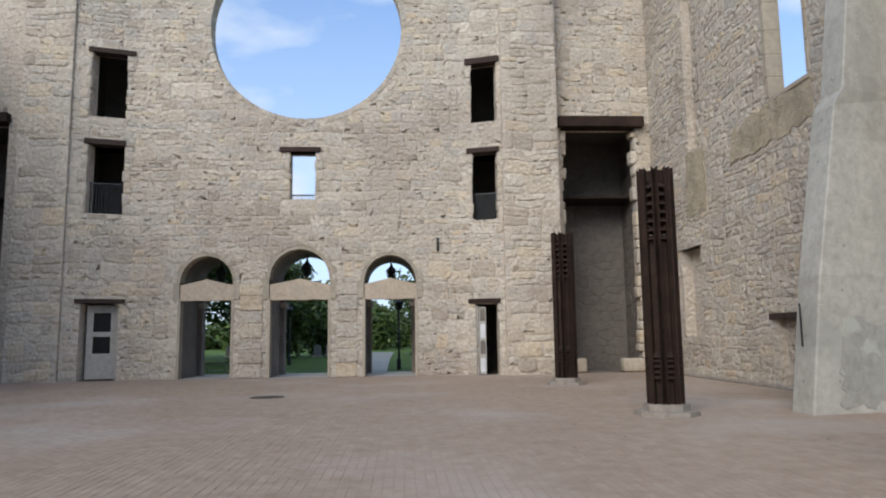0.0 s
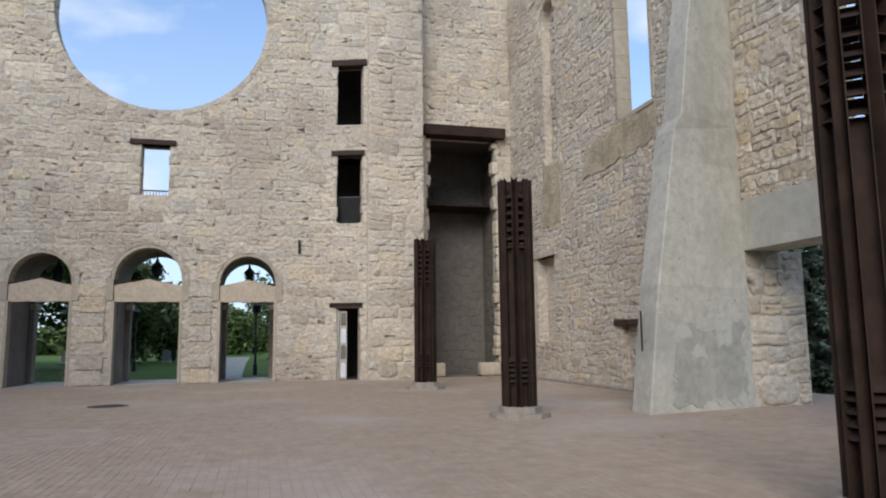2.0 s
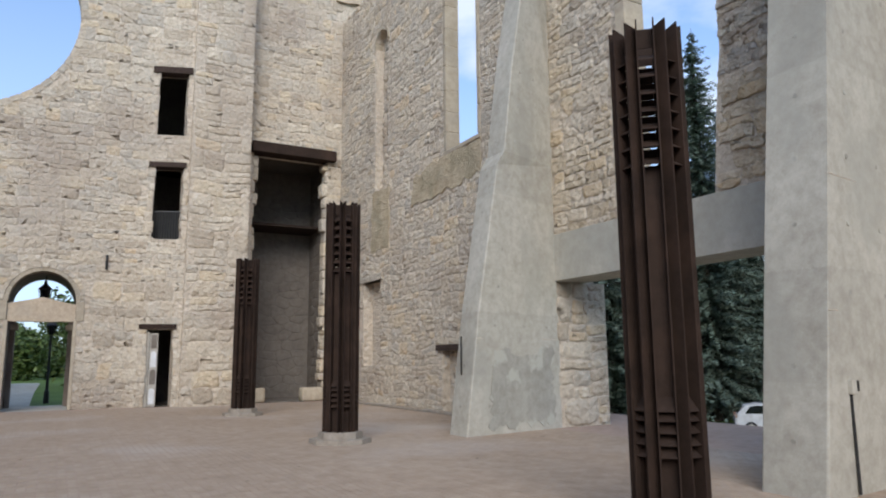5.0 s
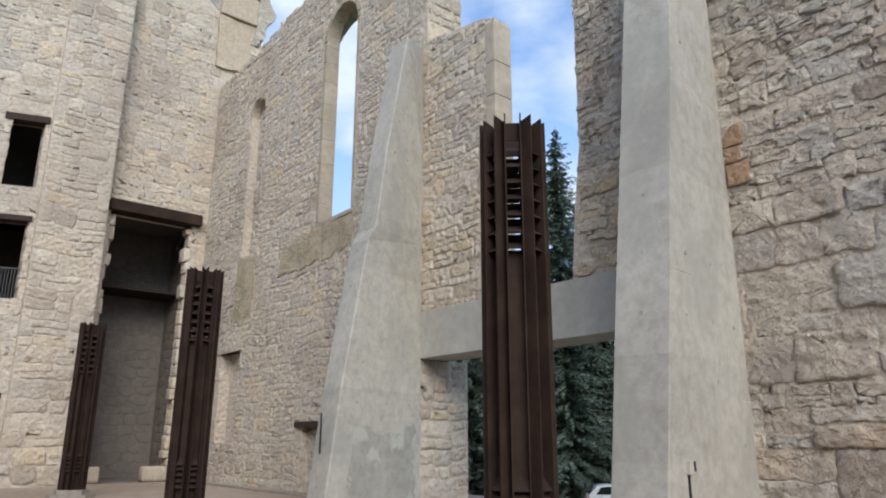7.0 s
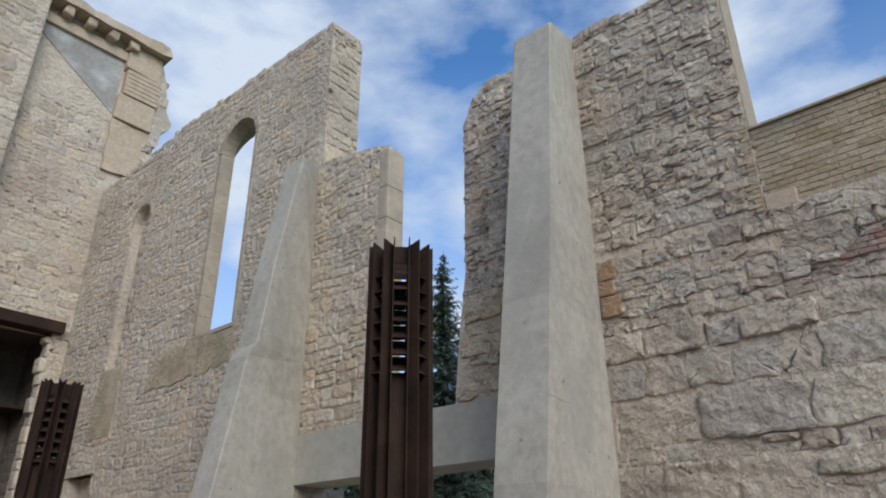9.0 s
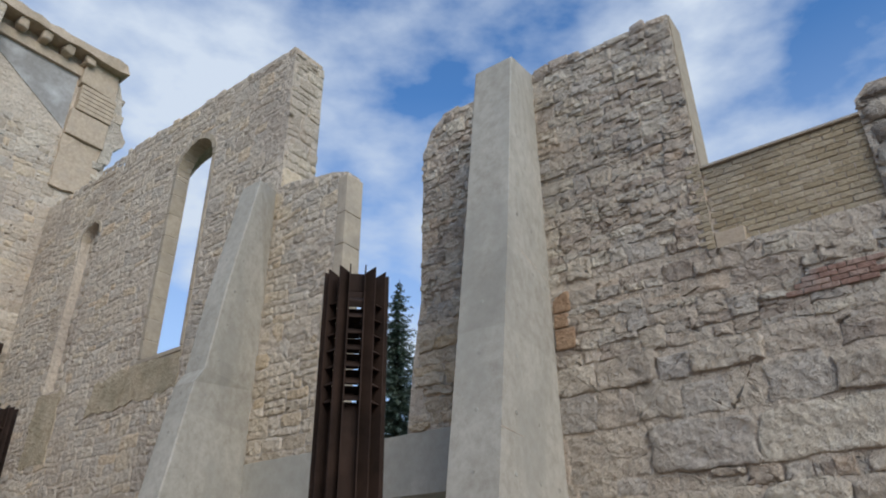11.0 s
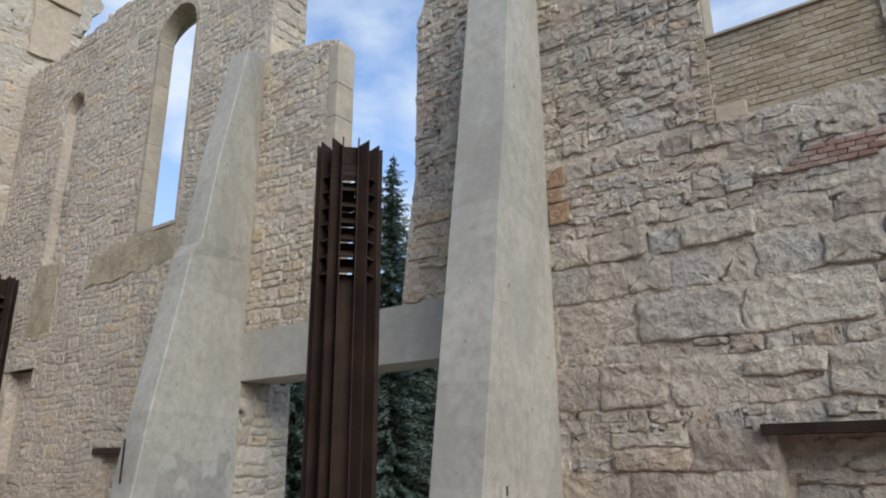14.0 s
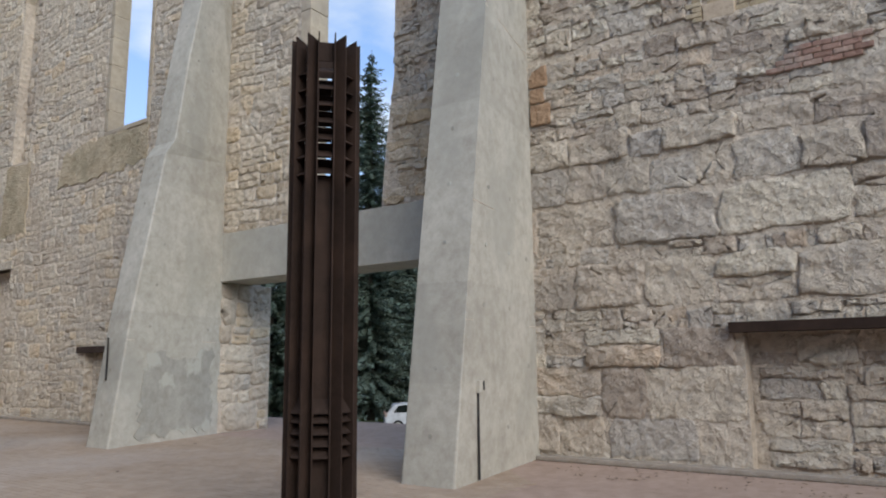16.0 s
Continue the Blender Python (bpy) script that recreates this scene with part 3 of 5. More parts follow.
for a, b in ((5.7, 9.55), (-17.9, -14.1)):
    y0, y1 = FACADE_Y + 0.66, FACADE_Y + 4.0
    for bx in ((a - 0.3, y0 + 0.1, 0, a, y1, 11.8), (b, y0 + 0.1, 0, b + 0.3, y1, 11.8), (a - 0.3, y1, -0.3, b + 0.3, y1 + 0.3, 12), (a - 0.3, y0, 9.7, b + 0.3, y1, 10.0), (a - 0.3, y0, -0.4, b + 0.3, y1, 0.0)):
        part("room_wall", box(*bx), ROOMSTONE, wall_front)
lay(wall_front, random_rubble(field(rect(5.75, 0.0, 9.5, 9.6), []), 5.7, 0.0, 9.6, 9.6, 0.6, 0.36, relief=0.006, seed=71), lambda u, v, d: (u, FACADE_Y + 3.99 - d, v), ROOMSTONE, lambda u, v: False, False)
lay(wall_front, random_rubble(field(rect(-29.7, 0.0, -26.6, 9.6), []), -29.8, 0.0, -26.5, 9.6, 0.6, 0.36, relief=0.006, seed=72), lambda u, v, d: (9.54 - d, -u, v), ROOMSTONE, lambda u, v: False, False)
# slab added to keep bounced light off the upper back wall
for a, b in ((5.7, 9.55), (-17.9, -14.1)):
    part("deck", box(a, FACADE_Y + 2.3, 7.0, b, FACADE_Y + 4.0, 7.09, 0.01), WOOD, wall_front, "added dark slab that shades the upper doorway room")
# broken stones along the edge of the tall doorway
rnd = random.Random(15)
for edge, way in ((6.03, 1), (8.92, -1)):
    z = 0.5
    while z < 9.2:
        high = rnd.uniform(0.25, 0.6)
        jut = rnd.uniform(0.02, 0.2)
        bm = box(edge - 0.25 * way, FACADE_Y + 0.02, z, edge + jut * way, FACADE_Y + 0.5, min(z + high, 9.27) - 0.01, 0.06)
        for v in bm.verts:
            v.co += Vector([noise.noise(v.co * 4 + Vector((k * 5, 0, 0))) * 0.05 for k in range(3)])
        part("jamb_stone", bm, STONE, wall_front, smooth=True)
        z += high

front_field = field([(-19, 0.02), (10.9, 0.02), *front_high[::-1][1:-1], (-19, 24.5)],
                    [ROSE, UPPER_R, LOWER_R, DOOR_R, UPPER_L, LOWER_L, DOOR_L, MIDDLE, PORTAL_R, PORTAL_L, *arch_loops, *[rect(a, 0, b, 25) for a, b in ((3.66, 5.76), (-13.75, -11.95))],
                     *[arch(a - 0.24, 2.75, b + 0.24, s, r + 0.24) for a, b, s, r in ARCHES], ring(-3.66, 13.22, 3.78), [(6.2, 18.5), (9.3, 18.5), (9.3, 24), (5.3, 24), (5.3, 21.6)], rect(9.2, 16.2, 12, 24)])
lay(wall_front, rubble(front_field, -17.6, 0.0, 11, 19.0, size=0.82, joint=0.007, relief=0.014, seed=3, warp=0.13, worn=0.25), on_front, STONE, lambda u, v: -6.5 < u < 2.0 and 4.6 < v < 9.5, False)
lay(wall_front, rubble(lambda u, v: u > 3 and v > 19 and front_field(u, v), 3.0, 19.0, 11, 22.6, size=0.6, joint=0.007, relief=0.02, seed=13, warp=0.15), on_front, STONE, lambda u, v: False, False)


def splay(x):
    """The front wall comes forward beside each pilaster."""
    if 2.15 < x < 3.665:
        return 0.52 * (x - 2.15) / 1.51
    if -11.955 < x < -9.95:
        return 0.60 * (-9.95 - x) / 2.0
    return 0.0


def splayed(ob):
    for v in ob.data.vertices:
        if FACADE_Y - 0.4 < v.co.y < FACADE_Y + 0.8:
            v.co.y -= splay(v.co.x)


for ob in list(wall_front.children):
    if ob.name.split(".")[0] in ("upper_core", "lower_core", "stone", "stonework"):
        splayed(ob)

lay(wall_front, rubble(field(rect(3.68, 0.02, 5.74, 24), []), 3.5, 0.0, 5.9, 24.0, size=0.95, joint=0.008, relief=0.026, seed=5, warp=0.12, whole=0.3), on_pilaster, STONE, lambda u, v: False, False)
lay(wall_front, rubble(field(rect(-13.73, 0.02, -11.97, 19), []), -13.9, 0.0, -11.8, 19.0, size=0.95, joint=0.008, relief=0.026, seed=6, warp=0.12, whole=0.3), on_pilaster, STONE, lambda u, v: False, False)
lay(wall_front, rubble(field(rect(0.55, 0.02, 0.72, 19), []), 0.5, 0.0, 0.8, 19.0, size=0.5, joint=0.008, relief=0.02, seed=8), lambda u, v, d: (-11.97 + d, FACADE_Y - u, v), STONE, lambda u, v: False, False)


def curb_ring(parent, cu, cv, r0, r1, start, stop, count, place, d0, d1, mat, rise=1.0, seed=0, name="voussoir"):
    """Wedge stones round an arch or a round opening, each a part of its own."""
    rnd = random.Random(seed)
    for k in range(count):
        a0 = radians(start + (stop - start) * k / count) + 0.008
        a1 = radians(start + (stop - start) * (k + 1) / count) - 0.008
        out = r1 * rnd.uniform(0.985, 1.015)
        pts = [(cu + r * math.cos(a), cv + r * rise * math.sin(a)) for r, a in ((r0, a0), (out, a0), (out, (a0 + a1) / 2), (out, a1), (r0, a1), (r0, (a0 + a1) / 2))]
        lift = rnd.uniform(-0.012, 0.012)
        bm = bmesh.new()
        lo, hi = [bm.verts.new(place(u, v, d0)) for u, v in pts], [bm.verts.new(place(u, v, d1 + lift)) for u, v in pts]
        bm.faces.new(hi), bm.faces.new(lo[::-1])
        for i in range(6):
            bm.faces.new((lo[i], lo[(i + 1) % 6], hi[(i + 1) % 6], hi[i]))
        part(name, bm, mat, parent)


curb_ring(wall_front, -3.66, 13.22, 3.607, 3.79, -180, 180, 64, on_front, -0.64, 0.02, STONE, seed=2, name="rose_window_rim")
for a, b, s, r in ARCHES:
    c, half = (a + b) / 2, (b - a) / 2
    curb_ring(wall_front, c, s, half - 0.01, half + 0.11, 0, 180, 15, on_front, -0.5, 0.03, DRESSED, rise=(r - 0.01) / (half - 0.01), seed=int(a * 10))
    curb_ring(wall_front, c, s, half + 0.115, half + 0.25, 0, 180, 17, on_front, -0.1, 0.05, STONE, rise=(r + 0.25) / (half + 0.25), seed=int(a * 7) + 3)
    for x0, x1 in ((a - 0.24, a), (b, b + 0.24)):
        part("impost", box(x0 + 0.01, FACADE_Y - 0.05, 2.83, x1, FACADE_Y + 0.3, s, 0.015), DRESSED, wall_front)
    for x in (a, b):
        part("jamb_edge", box(x - 0.05, FACADE_Y - 0.035, 0.0, x + 0.05, FACADE_Y + 0.35, 2.82, 0.012), DRESSED, wall_front)
    # pale capitals at the far end of each passage
    for x, w in ((a, 0.16), (b, -0.16)):
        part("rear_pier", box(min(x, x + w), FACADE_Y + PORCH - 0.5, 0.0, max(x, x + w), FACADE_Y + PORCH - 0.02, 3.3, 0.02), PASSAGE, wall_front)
        part("capital", box(min(x, x + 1.5 * w), FACADE_Y + PORCH - 0.6, 2.62, max(x, x + 1.5 * w), FACADE_Y + PORCH + 0.02, 2.82, 0.03), DRESSED, wall_front)

# carved lintels across the arches, low arched tops
for (a, b, s, r), label in zip(ARCHES, ("buff stone lintel with a low arched top spanning the archway",) * 3):
    n = 14
    top = [(b - (b - a) * k / n, 3.36 + 0.22 * (1 - abs(2 * k / n - 1)) ** 1.15) for k in range(n + 1)]
    tagged(part("arch_lintel", prism(ragged([(a + 0.005, 2.80), (b - 0.005, 2.80)] + top, 0.2, 0.012, 4), [], on_front, -0.45, -0.02), BUFF), label, "lintel", "lintels in the arches", "structure")

# string course and small shelf stones beside the arches
for a, b in ((-5.98, -5.12), (-2.48, -1.7)):
    part("bond_stone", box(a, FACADE_Y - 0.045, 2.98, b, FACADE_Y + 0.2, 3.36, 0.02), STONE, wall_front)
    for z0, z1, w in ((0.0, 0.5, 0), (0.52, 0.98, 0.02), (1.0, 1.4, -0.02), (1.42, 1.95, 0.01), (1.97, 2.4, 0.0), (2.42, 2.94, 0.02)):
        part("pier_stone", box(a + 0.02 + w, FACADE_Y - 0.05 - w, z0 + 0.01, b - 0.02 + w, FACADE_Y + 0.2, z1, 0.03), STONE, wall_front)


# lintels over the openings of the front wall
def lintel(name, x0, z0, x1, z1, mat, label, y0=FACADE_Y - 0.09, deep=0.5):
    ob = tagged(part(name, box(x0, y0, z0, x1, y0 + deep, z1, 0.012), mat), label, "lintel", kind="structure")
    splayed(ob)
    return ob


lintel("window_lintel", -4.6, 8.32, -3.08, 8.5, WOOD, "thin dark timber lintel over the small middle window", FACADE_Y - 0.1)
part_names = (("window_lintel", 2.36, 11.72, 3.62, 11.95), ("window_lintel", 2.38, 8.24, 3.56, 8.42), ("window_lintel", -11.5, 11.98, -9.98, 12.16), ("window_lintel", -11.5, 8.5, -10.2, 8.7))
for nm, x0, z0, x1, z1 in part_names:
    lintel(nm, x0, z0, x1, z1, WOOD, "dark weathered timber lintel over a window opening")
lintel("door_lintel", 2.36, 2.6, 3.5, 2.76, STEEL, "dark steel lintel over the narrow doorway")
lintel("door_lintel", -11.55, 2.72, -10.0, 2.88, WOOD, "dark timber lintel over the painted door")
lintel("portal_lintel", 5.9, 9.28, 9.2, 9.68, STEEL, "heavy dark steel beam over the tall doorway", FACADE_Y - 0.32, 0.7)
lintel("portal_lintel", -17.6, 9.38, -14.4, 9.72, STEEL, "heavy dark steel beam over the tall doorway", FACADE_Y - 0.32, 0.7)


# uneven stones that edge the openings
def rough_jambs(loop, seed, top=None):
    rnd = random.Random(seed)
    a, b = loop[0][0], loop[1][0]
    z0, z1 = loop[0][1], loop[2][1]
    for edge, way in ((a, 1), (b, -1)):
        z = z0 + 0.01
        while z < z1 - 0.05:
            high = rnd.uniform(0.2, 0.48)
            bm = box(edge - way * rnd.uniform(0.12, 0.3), FACADE_Y - rnd.uniform(0.01, 0.035), z, edge + way * rnd.uniform(-0.03, 0.045), FACADE_Y + 0.4, min(z + high, z1) - 0.012, 0.03)
            for v in bm.verts:
                v.co += Vector([noise.noise(v.co * 5 + Vector((k * 5, 0, 0))) * 0.03 for k in range(3)])
            splayed(part("jamb_stone", bm, STONE, wall_front, smooth=True))
            z += high


for k, loop in enumerate((UPPER_R, LOWER_R, DOOR_R, UPPER_L, LOWER_L, MIDDLE)):
    rough_jambs(loop, 200 + k)


# railings in the windows
def railing(x0, x1, z0, z1, y, bars, label):
    ob = thing("window_railing", label, "railing", "railings in the window openings")
    for z in (z0 + 0.03, z1):
        splayed(part("rail", box(x0, y, z - 0.02, x1, y + 0.04, z + 0.02), BLACK if x0 < -5 or x0 > 0 else STEEL, ob))
    for k in range(bars):
        x = x0 + (x1 - x0) * (k + 0.5) / bars
        splayed(part("bar", box(x - 0.011, y + 0.009, z0, x + 0.011, y + 0.031, z1), BLACK if x0 < -5 or x0 > 0 else STEEL, ob))


railing(-4.22, -3.27, 6.52, 6.78, FACADE_Y + 0.5, 9, "low dark iron railing across the small middle window")
railing(2.58, 3.5, 5.68, 6.72, FACADE_Y + 0.3, 11, "dark iron railing of upright bars in a window opening")
railing(-11.42, -10.22, 5.95, 7.12, FACADE_Y + 0.3, 13, "dark iron railing of upright bars in a window opening")

# painted door with two dark panes, and the open one
door_1 = tagged(new("door_1"), "cream painted door with two dark panes, closed", "door", kind="structure")
part("leaf", prism(rect(-11.3, 0.05, -10.3, 2.66), [rect(-11.1, 1.72, -10.55, 2.4), rect(-11.1, 0.95, -10.55, 1.55)], on_front, -0.42, -0.36), PAINT, door_1)
for z0, z1 in ((1.72, 2.4), (0.95, 1.55)):
    part("pane", box(-11.12, FACADE_Y + 0.39, z0 - 0.02, -10.53, FACADE_Y + 0.4, z1 + 0.02), GLASS, door_1)
part("frame", box(-10.34, FACADE_Y + 0.2, 0.0, -10.21, FACADE_Y + 0.45, 2.7, 0.01), PAINT, door_1)
door_2 = tagged(new("door_2"), "white painted door jamb with round-headed panels in a narrow doorway", "door", kind="structure")
part("jamb", box(2.63, FACADE_Y + 0.06, 0.0, 2.72, FACADE_Y + 0.62, 2.5, 0.01), PAINT, door_2)
open_leaf = part("leaf", box(2.74, FACADE_Y + 0.10, 0.02, 2.99, FACADE_Y + 0.16, 2.46, 0.01), PAINT, door_2)
for k, (z0, z1, m) in enumerate(((1.95, 2.4, ROOMSTONE), (1.32, 1.85, WHITE), (0.75, 1.25, ROOMSTONE), (0.1, 0.62, WHITE))):
    loop = arch(2.78, z0, 2.95, z1 - 0.09) if k else rect(2.78, z0, 2.95, z1)
    part("panel", prism(loop, [], on_front, -0.11, -0.075), m, open_leaf)

for ob in (*door_1.children, *door_2.children, *open_leaf.children):
    splayed(ob)

# upper end of the front wall: plaster panel, pier cap and cornice
crown = tagged(new("cornice_pier"), "broken stone pier head with a cornice and a plastered panel", "cornice", kind="structure")
part("plaster_panel", prism([(6.0, 20.95), (9.15, 18.85), (9.15, 21.6), (5.4, 21.6)], [], on_front, 0.0, 0.03), PLASTER, crown)
part("frieze", box(5.2, FACADE_Y - 0.18, 21.55, 9.25, FACADE_Y + 0.1, 22.0, 0.03), BUFF, crown)
part("pier_shaft", box(9.2, FACADE_Y - 0.26, 18.6, 10.75, FACADE_Y + 0.6, 19.9, 0.05), BUFF, crown)
part("pier_shaft", prism(ragged([(9.2, 16.2), (10.85, 16.2), (10.8, 18.6), (9.2, 18.6)], 0.4, 0.07, 21), [], on_front, -0.4, 0.14), BUFF, crown)
for k in range(6):
    part("moulding", box(9.3, FACADE_Y - 0.30 - 0.012 * k, 19.9 + 0.2 * k, 10.8, FACADE_Y + 0.6, 20.085 + 0.2 * k, 0.012), BUFF, crown)
part("pier_block", box(9.2, FACADE_Y - 0.34, 21.1, 10.72, FACADE_Y + 0.6, 22.5, 0.06), BUFF, crown)
for k in range(5):
    x = 5.6 + 0.92 * k
    part("bracket", box(x - 0.2, FACADE_Y - 0.62, 22.02, x + 0.2, FACADE_Y, 22.44, 0.1), BUFF, crown)
part("cornice_slab", prism(ragged([(4.9, 22.42), (10.9, 22.42), (10.7, 22.86), (4.9, 22.8)], 0.4, 0.04, 9), [], on_front, -0.3, 0.75), BUFF, crown)
part("broken_edge", prism(ragged([(10.7, 18.0), (11.15, 18.1), (11.35, 19.0), (11.6, 19.5), (11.3, 20.0), (11.05, 21.2), (10.72, 22.2)], 0.25, 0.08, 3), [], on_front, -0.4, 0.2), STONE, crown)

for ob in crown.children:
    if ob.name.split(".")[0] in ("pier_shaft", "pier_block", "bracket", "cornice_slab", "broken_edge"):
        for v in ob.data.vertices:
            v.co += Vector([noise.noise(v.co * 2.3 + Vector((k * 7, 0, 0))) * 0.09 for k in range(3)])
rnd = random.Random(63)
for k in range(9):
    z = 17.2 + 0.5 * k
    bm = box(10.55, FACADE_Y - rnd.uniform(0.05, 0.25), z, 10.95 + rnd.uniform(0.0, 0.4), FACADE_Y + 0.4, z + rnd.uniform(0.3, 0.48), 0.06)
    for v in bm.verts:
        v.co += Vector([noise.noise(v.co * 3 + Vector((i * 5, 0, 0))) * 0.12 for i in range(3)])
    part("broken_stone", bm, STONE, crown, smooth=True)

# two pale blocks at the foot of the tall doorway
for x0, x1 in ((6.05, 6.75), (8.12, 8.95)):
    bm = box(x0, FACADE_Y + 0.02, 0.0, x1, FACADE_Y + 0.5, 0.52, 0.09)
    for v in bm.verts:
        v.co += Vector([noise.noise(v.co * 3 + Vector((k, 0, 0))) * 0.03 for k in range(3)])
    tagged(part("stone_block", bm, DRESSED, smooth=True), "pale rough stone block at the foot of the doorway", "stone block", "blocks at the doorway")

# iron bracket on the front wall above the arches
hook = thing("wall_bracket", "small dark iron bracket fixed to the rubble wall", "bracket")
part("plate", box(1.22, FACADE_Y - 0.08, 4.55, 1.30, FACADE_Y, 5.05, 0.01), BLACK, hook)
part("arm", tube([(1.26, FACADE_Y - 0.06, 4.95), (1.26, FACADE_Y - 0.22, 4.85), (1.26, FACADE_Y - 0.1, 4.62)], 0.02, 6), BLACK, hook)


# ---------------------------------------------------------------- side wall; u runs along -y
def on_side(u, v, d):
    return (SIDE_X - d, -u, v)


def yz(*pts):
    return [(-y, z) for y, z in pts]


WINDOW = arch(-17.05, 7.42, -15.32, 13.3, 0.9)
NICHE = arch(-22.3, 7.4, -21.2, 12.7, 0.5)
SLOT = rect(-23.3, 1.3, -21.78, 4.2)
BLOCKED = rect(-17.42, 0.0, -16.2, 1.74)
tall_loop = yz((25.8, 0), (12.25, 0), (12.25, 4.15), (9.72, 4.15), (9.72, 10.42), (10.2, 10.6), (12.08, 10.92), (12.08, 15.5), (12.6, 15.62), (20.5, 15.6), (20.55, 15.05), (25.8, 15.3))
wall_side = tagged(new("wall_side"), "tall broken limestone rubble side wall with an arched window", "wall", kind="structure")
part("core", prism(tall_loop, [WINDOW, NICHE, SLOT, rect(-17.42, 0.01, -16.2, 1.73)], on_side, 0.0, -0.42), MORTAR, wall_side)
outer_loop = yz((25.8, 0), (12.26, 0), (12.26, 4.15), (12.09, 4.2), (12.09, 10.9), (12.09, 15.5), (20.5, 15.6), (25.8, 15.2))
WINDOW_OUT = arch(-18.75, 7.3, -15.5, 13.1, 1.5)
part("rear_core", prism(outer_loop, [WINDOW_OUT], on_side, -0.42, -1.1), MORTAR, wall_side)
far_jamb = prism(rect(-1.4, 0.0, -0.0, 3.13), [], lambda u, v, d: (SIDE_X - u, 12.25 - d, v), -0.3, 0.006)
part("jamb_core", far_jamb, MORTAR, wall_side)
side_field = field(yz((25.8, 0.02), (12.27, 0.02), (12.27, 4.15), (9.95, 4.15), (9.95, 10.5), (12.3, 10.9), (12.3, 15.5), (20.5, 15.58), (25.8, 15.2)),
                   [arch(-17.2, 7.3, -15.2, 13.3, 1.05), arch(-22.38, 7.35, -21.1, 12.7, 0.6), SLOT, BLOCKED])
ochre_zone = lambda u, v: -12.3 < u < -9.6 and v < 6.6 + 0.5 * math.sin(u * 3) and v > 4.1
lay(wall_side, rubble(lambda u, v: side_field(u, v) and ochre_zone(u, v), -12.6, 4.1, -9.7, 7.4, size=0.75, joint=0.008, relief=0.018, seed=26, warp=0.15), on_side, YSTONE, lambda u, v: True, False, limit=60)
plain_side = lambda u, v: side_field(u, v) and not ochre_zone(u, v)
lay(wall_side, rubble(plain_side, -25.8, 0.0, -9.7, 15.7, size=0.68, joint=0.006, relief=0.013, seed=21, warp=0.24, worn=0.45), on_side, STONE, lambda u, v: -13.5 < u < -9 and v < 11, False)
# end faces and jambs
lay(wall_side, rubble(field(rect(-1.38, 0.02, 0.0, 3.12), []), -1.4, 0.0, 0.1, 3.1, size=0.85, joint=0.012, relief=0.03, seed=22), lambda u, v, d: (SIDE_X - u, 12.24 - d, v), STONE, lambda u, v: True, False)
lay(wall_side, rubble(field(rect(-1.1, 10.9, 0.0, 15.5), []), -1.2, 10.9, 0.1, 15.5, size=0.8, joint=0.014, relief=0.03, seed=23), lambda u, v, d: (SIDE_X - u, 12.08 - d, v), STONE, lambda u, v: False, False)
z = 4.17
while z < 10.3:
    high = random.uniform(0.6, 1.1)
    part("jamb_stone", box(SIDE_X - 0.02, 9.70, z, SIDE_X + 0.5, 9.98, min(z + high, 10.42) - 0.012, 0.02), DRESSED, wall_side)
    z += high
curb_ring(wall_side, -16.185, 13.3, 0.855, 1.03, 0, 180, 15, on_side, -0.4, 0.03, DRESSED, rise=1.04, seed=31)
curb_ring(wall_side, -21.75, 12.7, 0.54, 0.64, 0, 180, 9, on_side, -0.25, 0.03, DRESSED, seed=33)
for u0, u1 in ((-17.2, -17.04), (-15.33, -15.2)):
    z = 7.45
    while z < 13.2:
        high = random.uniform(0.45, 0.8)
        part("jamb_stone", box(SIDE_X - 0.03, -u1, z, SIDE_X + 0.40, -u0, min(z + high, 13.28) - 0.012, 0.015), DRESSED, wall_side)
        z += high
part("sill", box(SIDE_X - 0.04, 15.2, 7.3, SIDE_X + 0.9, 17.2, 7.42, 0.02), DRESSED, wall_side)
part("parging", prism(ragged([(-19.4, 6.2), (-15.2, 6.35), (-15.15, 7.3), (-17.4, 7.32), (-19.2, 7.1)], 0.25, 0.09, 5), [], on_side, 0.0, 0.035), PARGE, wall_side)
part("parging", prism(ragged([(-22.6, 5.2), (-21.1, 5.2), (-21.1, 7.3), (-22.5, 7.3)], 0.25, 0.08, 6), [], on_side, 0.0, 0.03), PARGE, wall_side)
lay(wall_side, random_rubble(field(arch(-22.28, 7.45, -21.22, 12.7, 0.48), []), -22.4, 7.4, -21.1, 13.3, 0.4, 0.3, relief=0.03, seed=61), lambda u, v, d: (SIDE_X + 0.3 - d, -u, v), STONE, lambda u, v: False, False)
part("niche_back", box(SIDE_X + 0.3, 21.0, 7.2, SIDE_X + 0.45, 22.5, 13.3), MORTAR, wall_side)
part("slot_back", box(SIDE_X + 0.36, 21.6, 1.2, SIDE_X + 0.45, 23.5, 4.3), MORTAR, wall_side)
part("slot_lintel", box(SIDE_X - 0.06, 21.6, 4.2, SIDE_X + 0.3, 23.6, 4.45, 0.03), STONE, wall_side)
part("slot_lintel", box(SIDE_X - 0.1, 16.1, 1.72, SIDE_X + 0.3, 17.68, 1.88, 0.02), WOOD, wall_side)
part("blocking", box(SIDE_X + 0.22, 16.0, 0.0, SIDE_X + 0.4, 17.6, 1.8), MORTAR, wall_side)
lay(wall_side, rubble(field(rect(-17.35, 0.02, -16.2, 1.7), []), -17.4, 0.0, -16.2, 1.7, size=0.5, joint=0.012, relief=0.02, seed=24), lambda u, v, d: (SIDE_X + 0.22 - d, -u, v), STONE, lambda u, v: False, True)
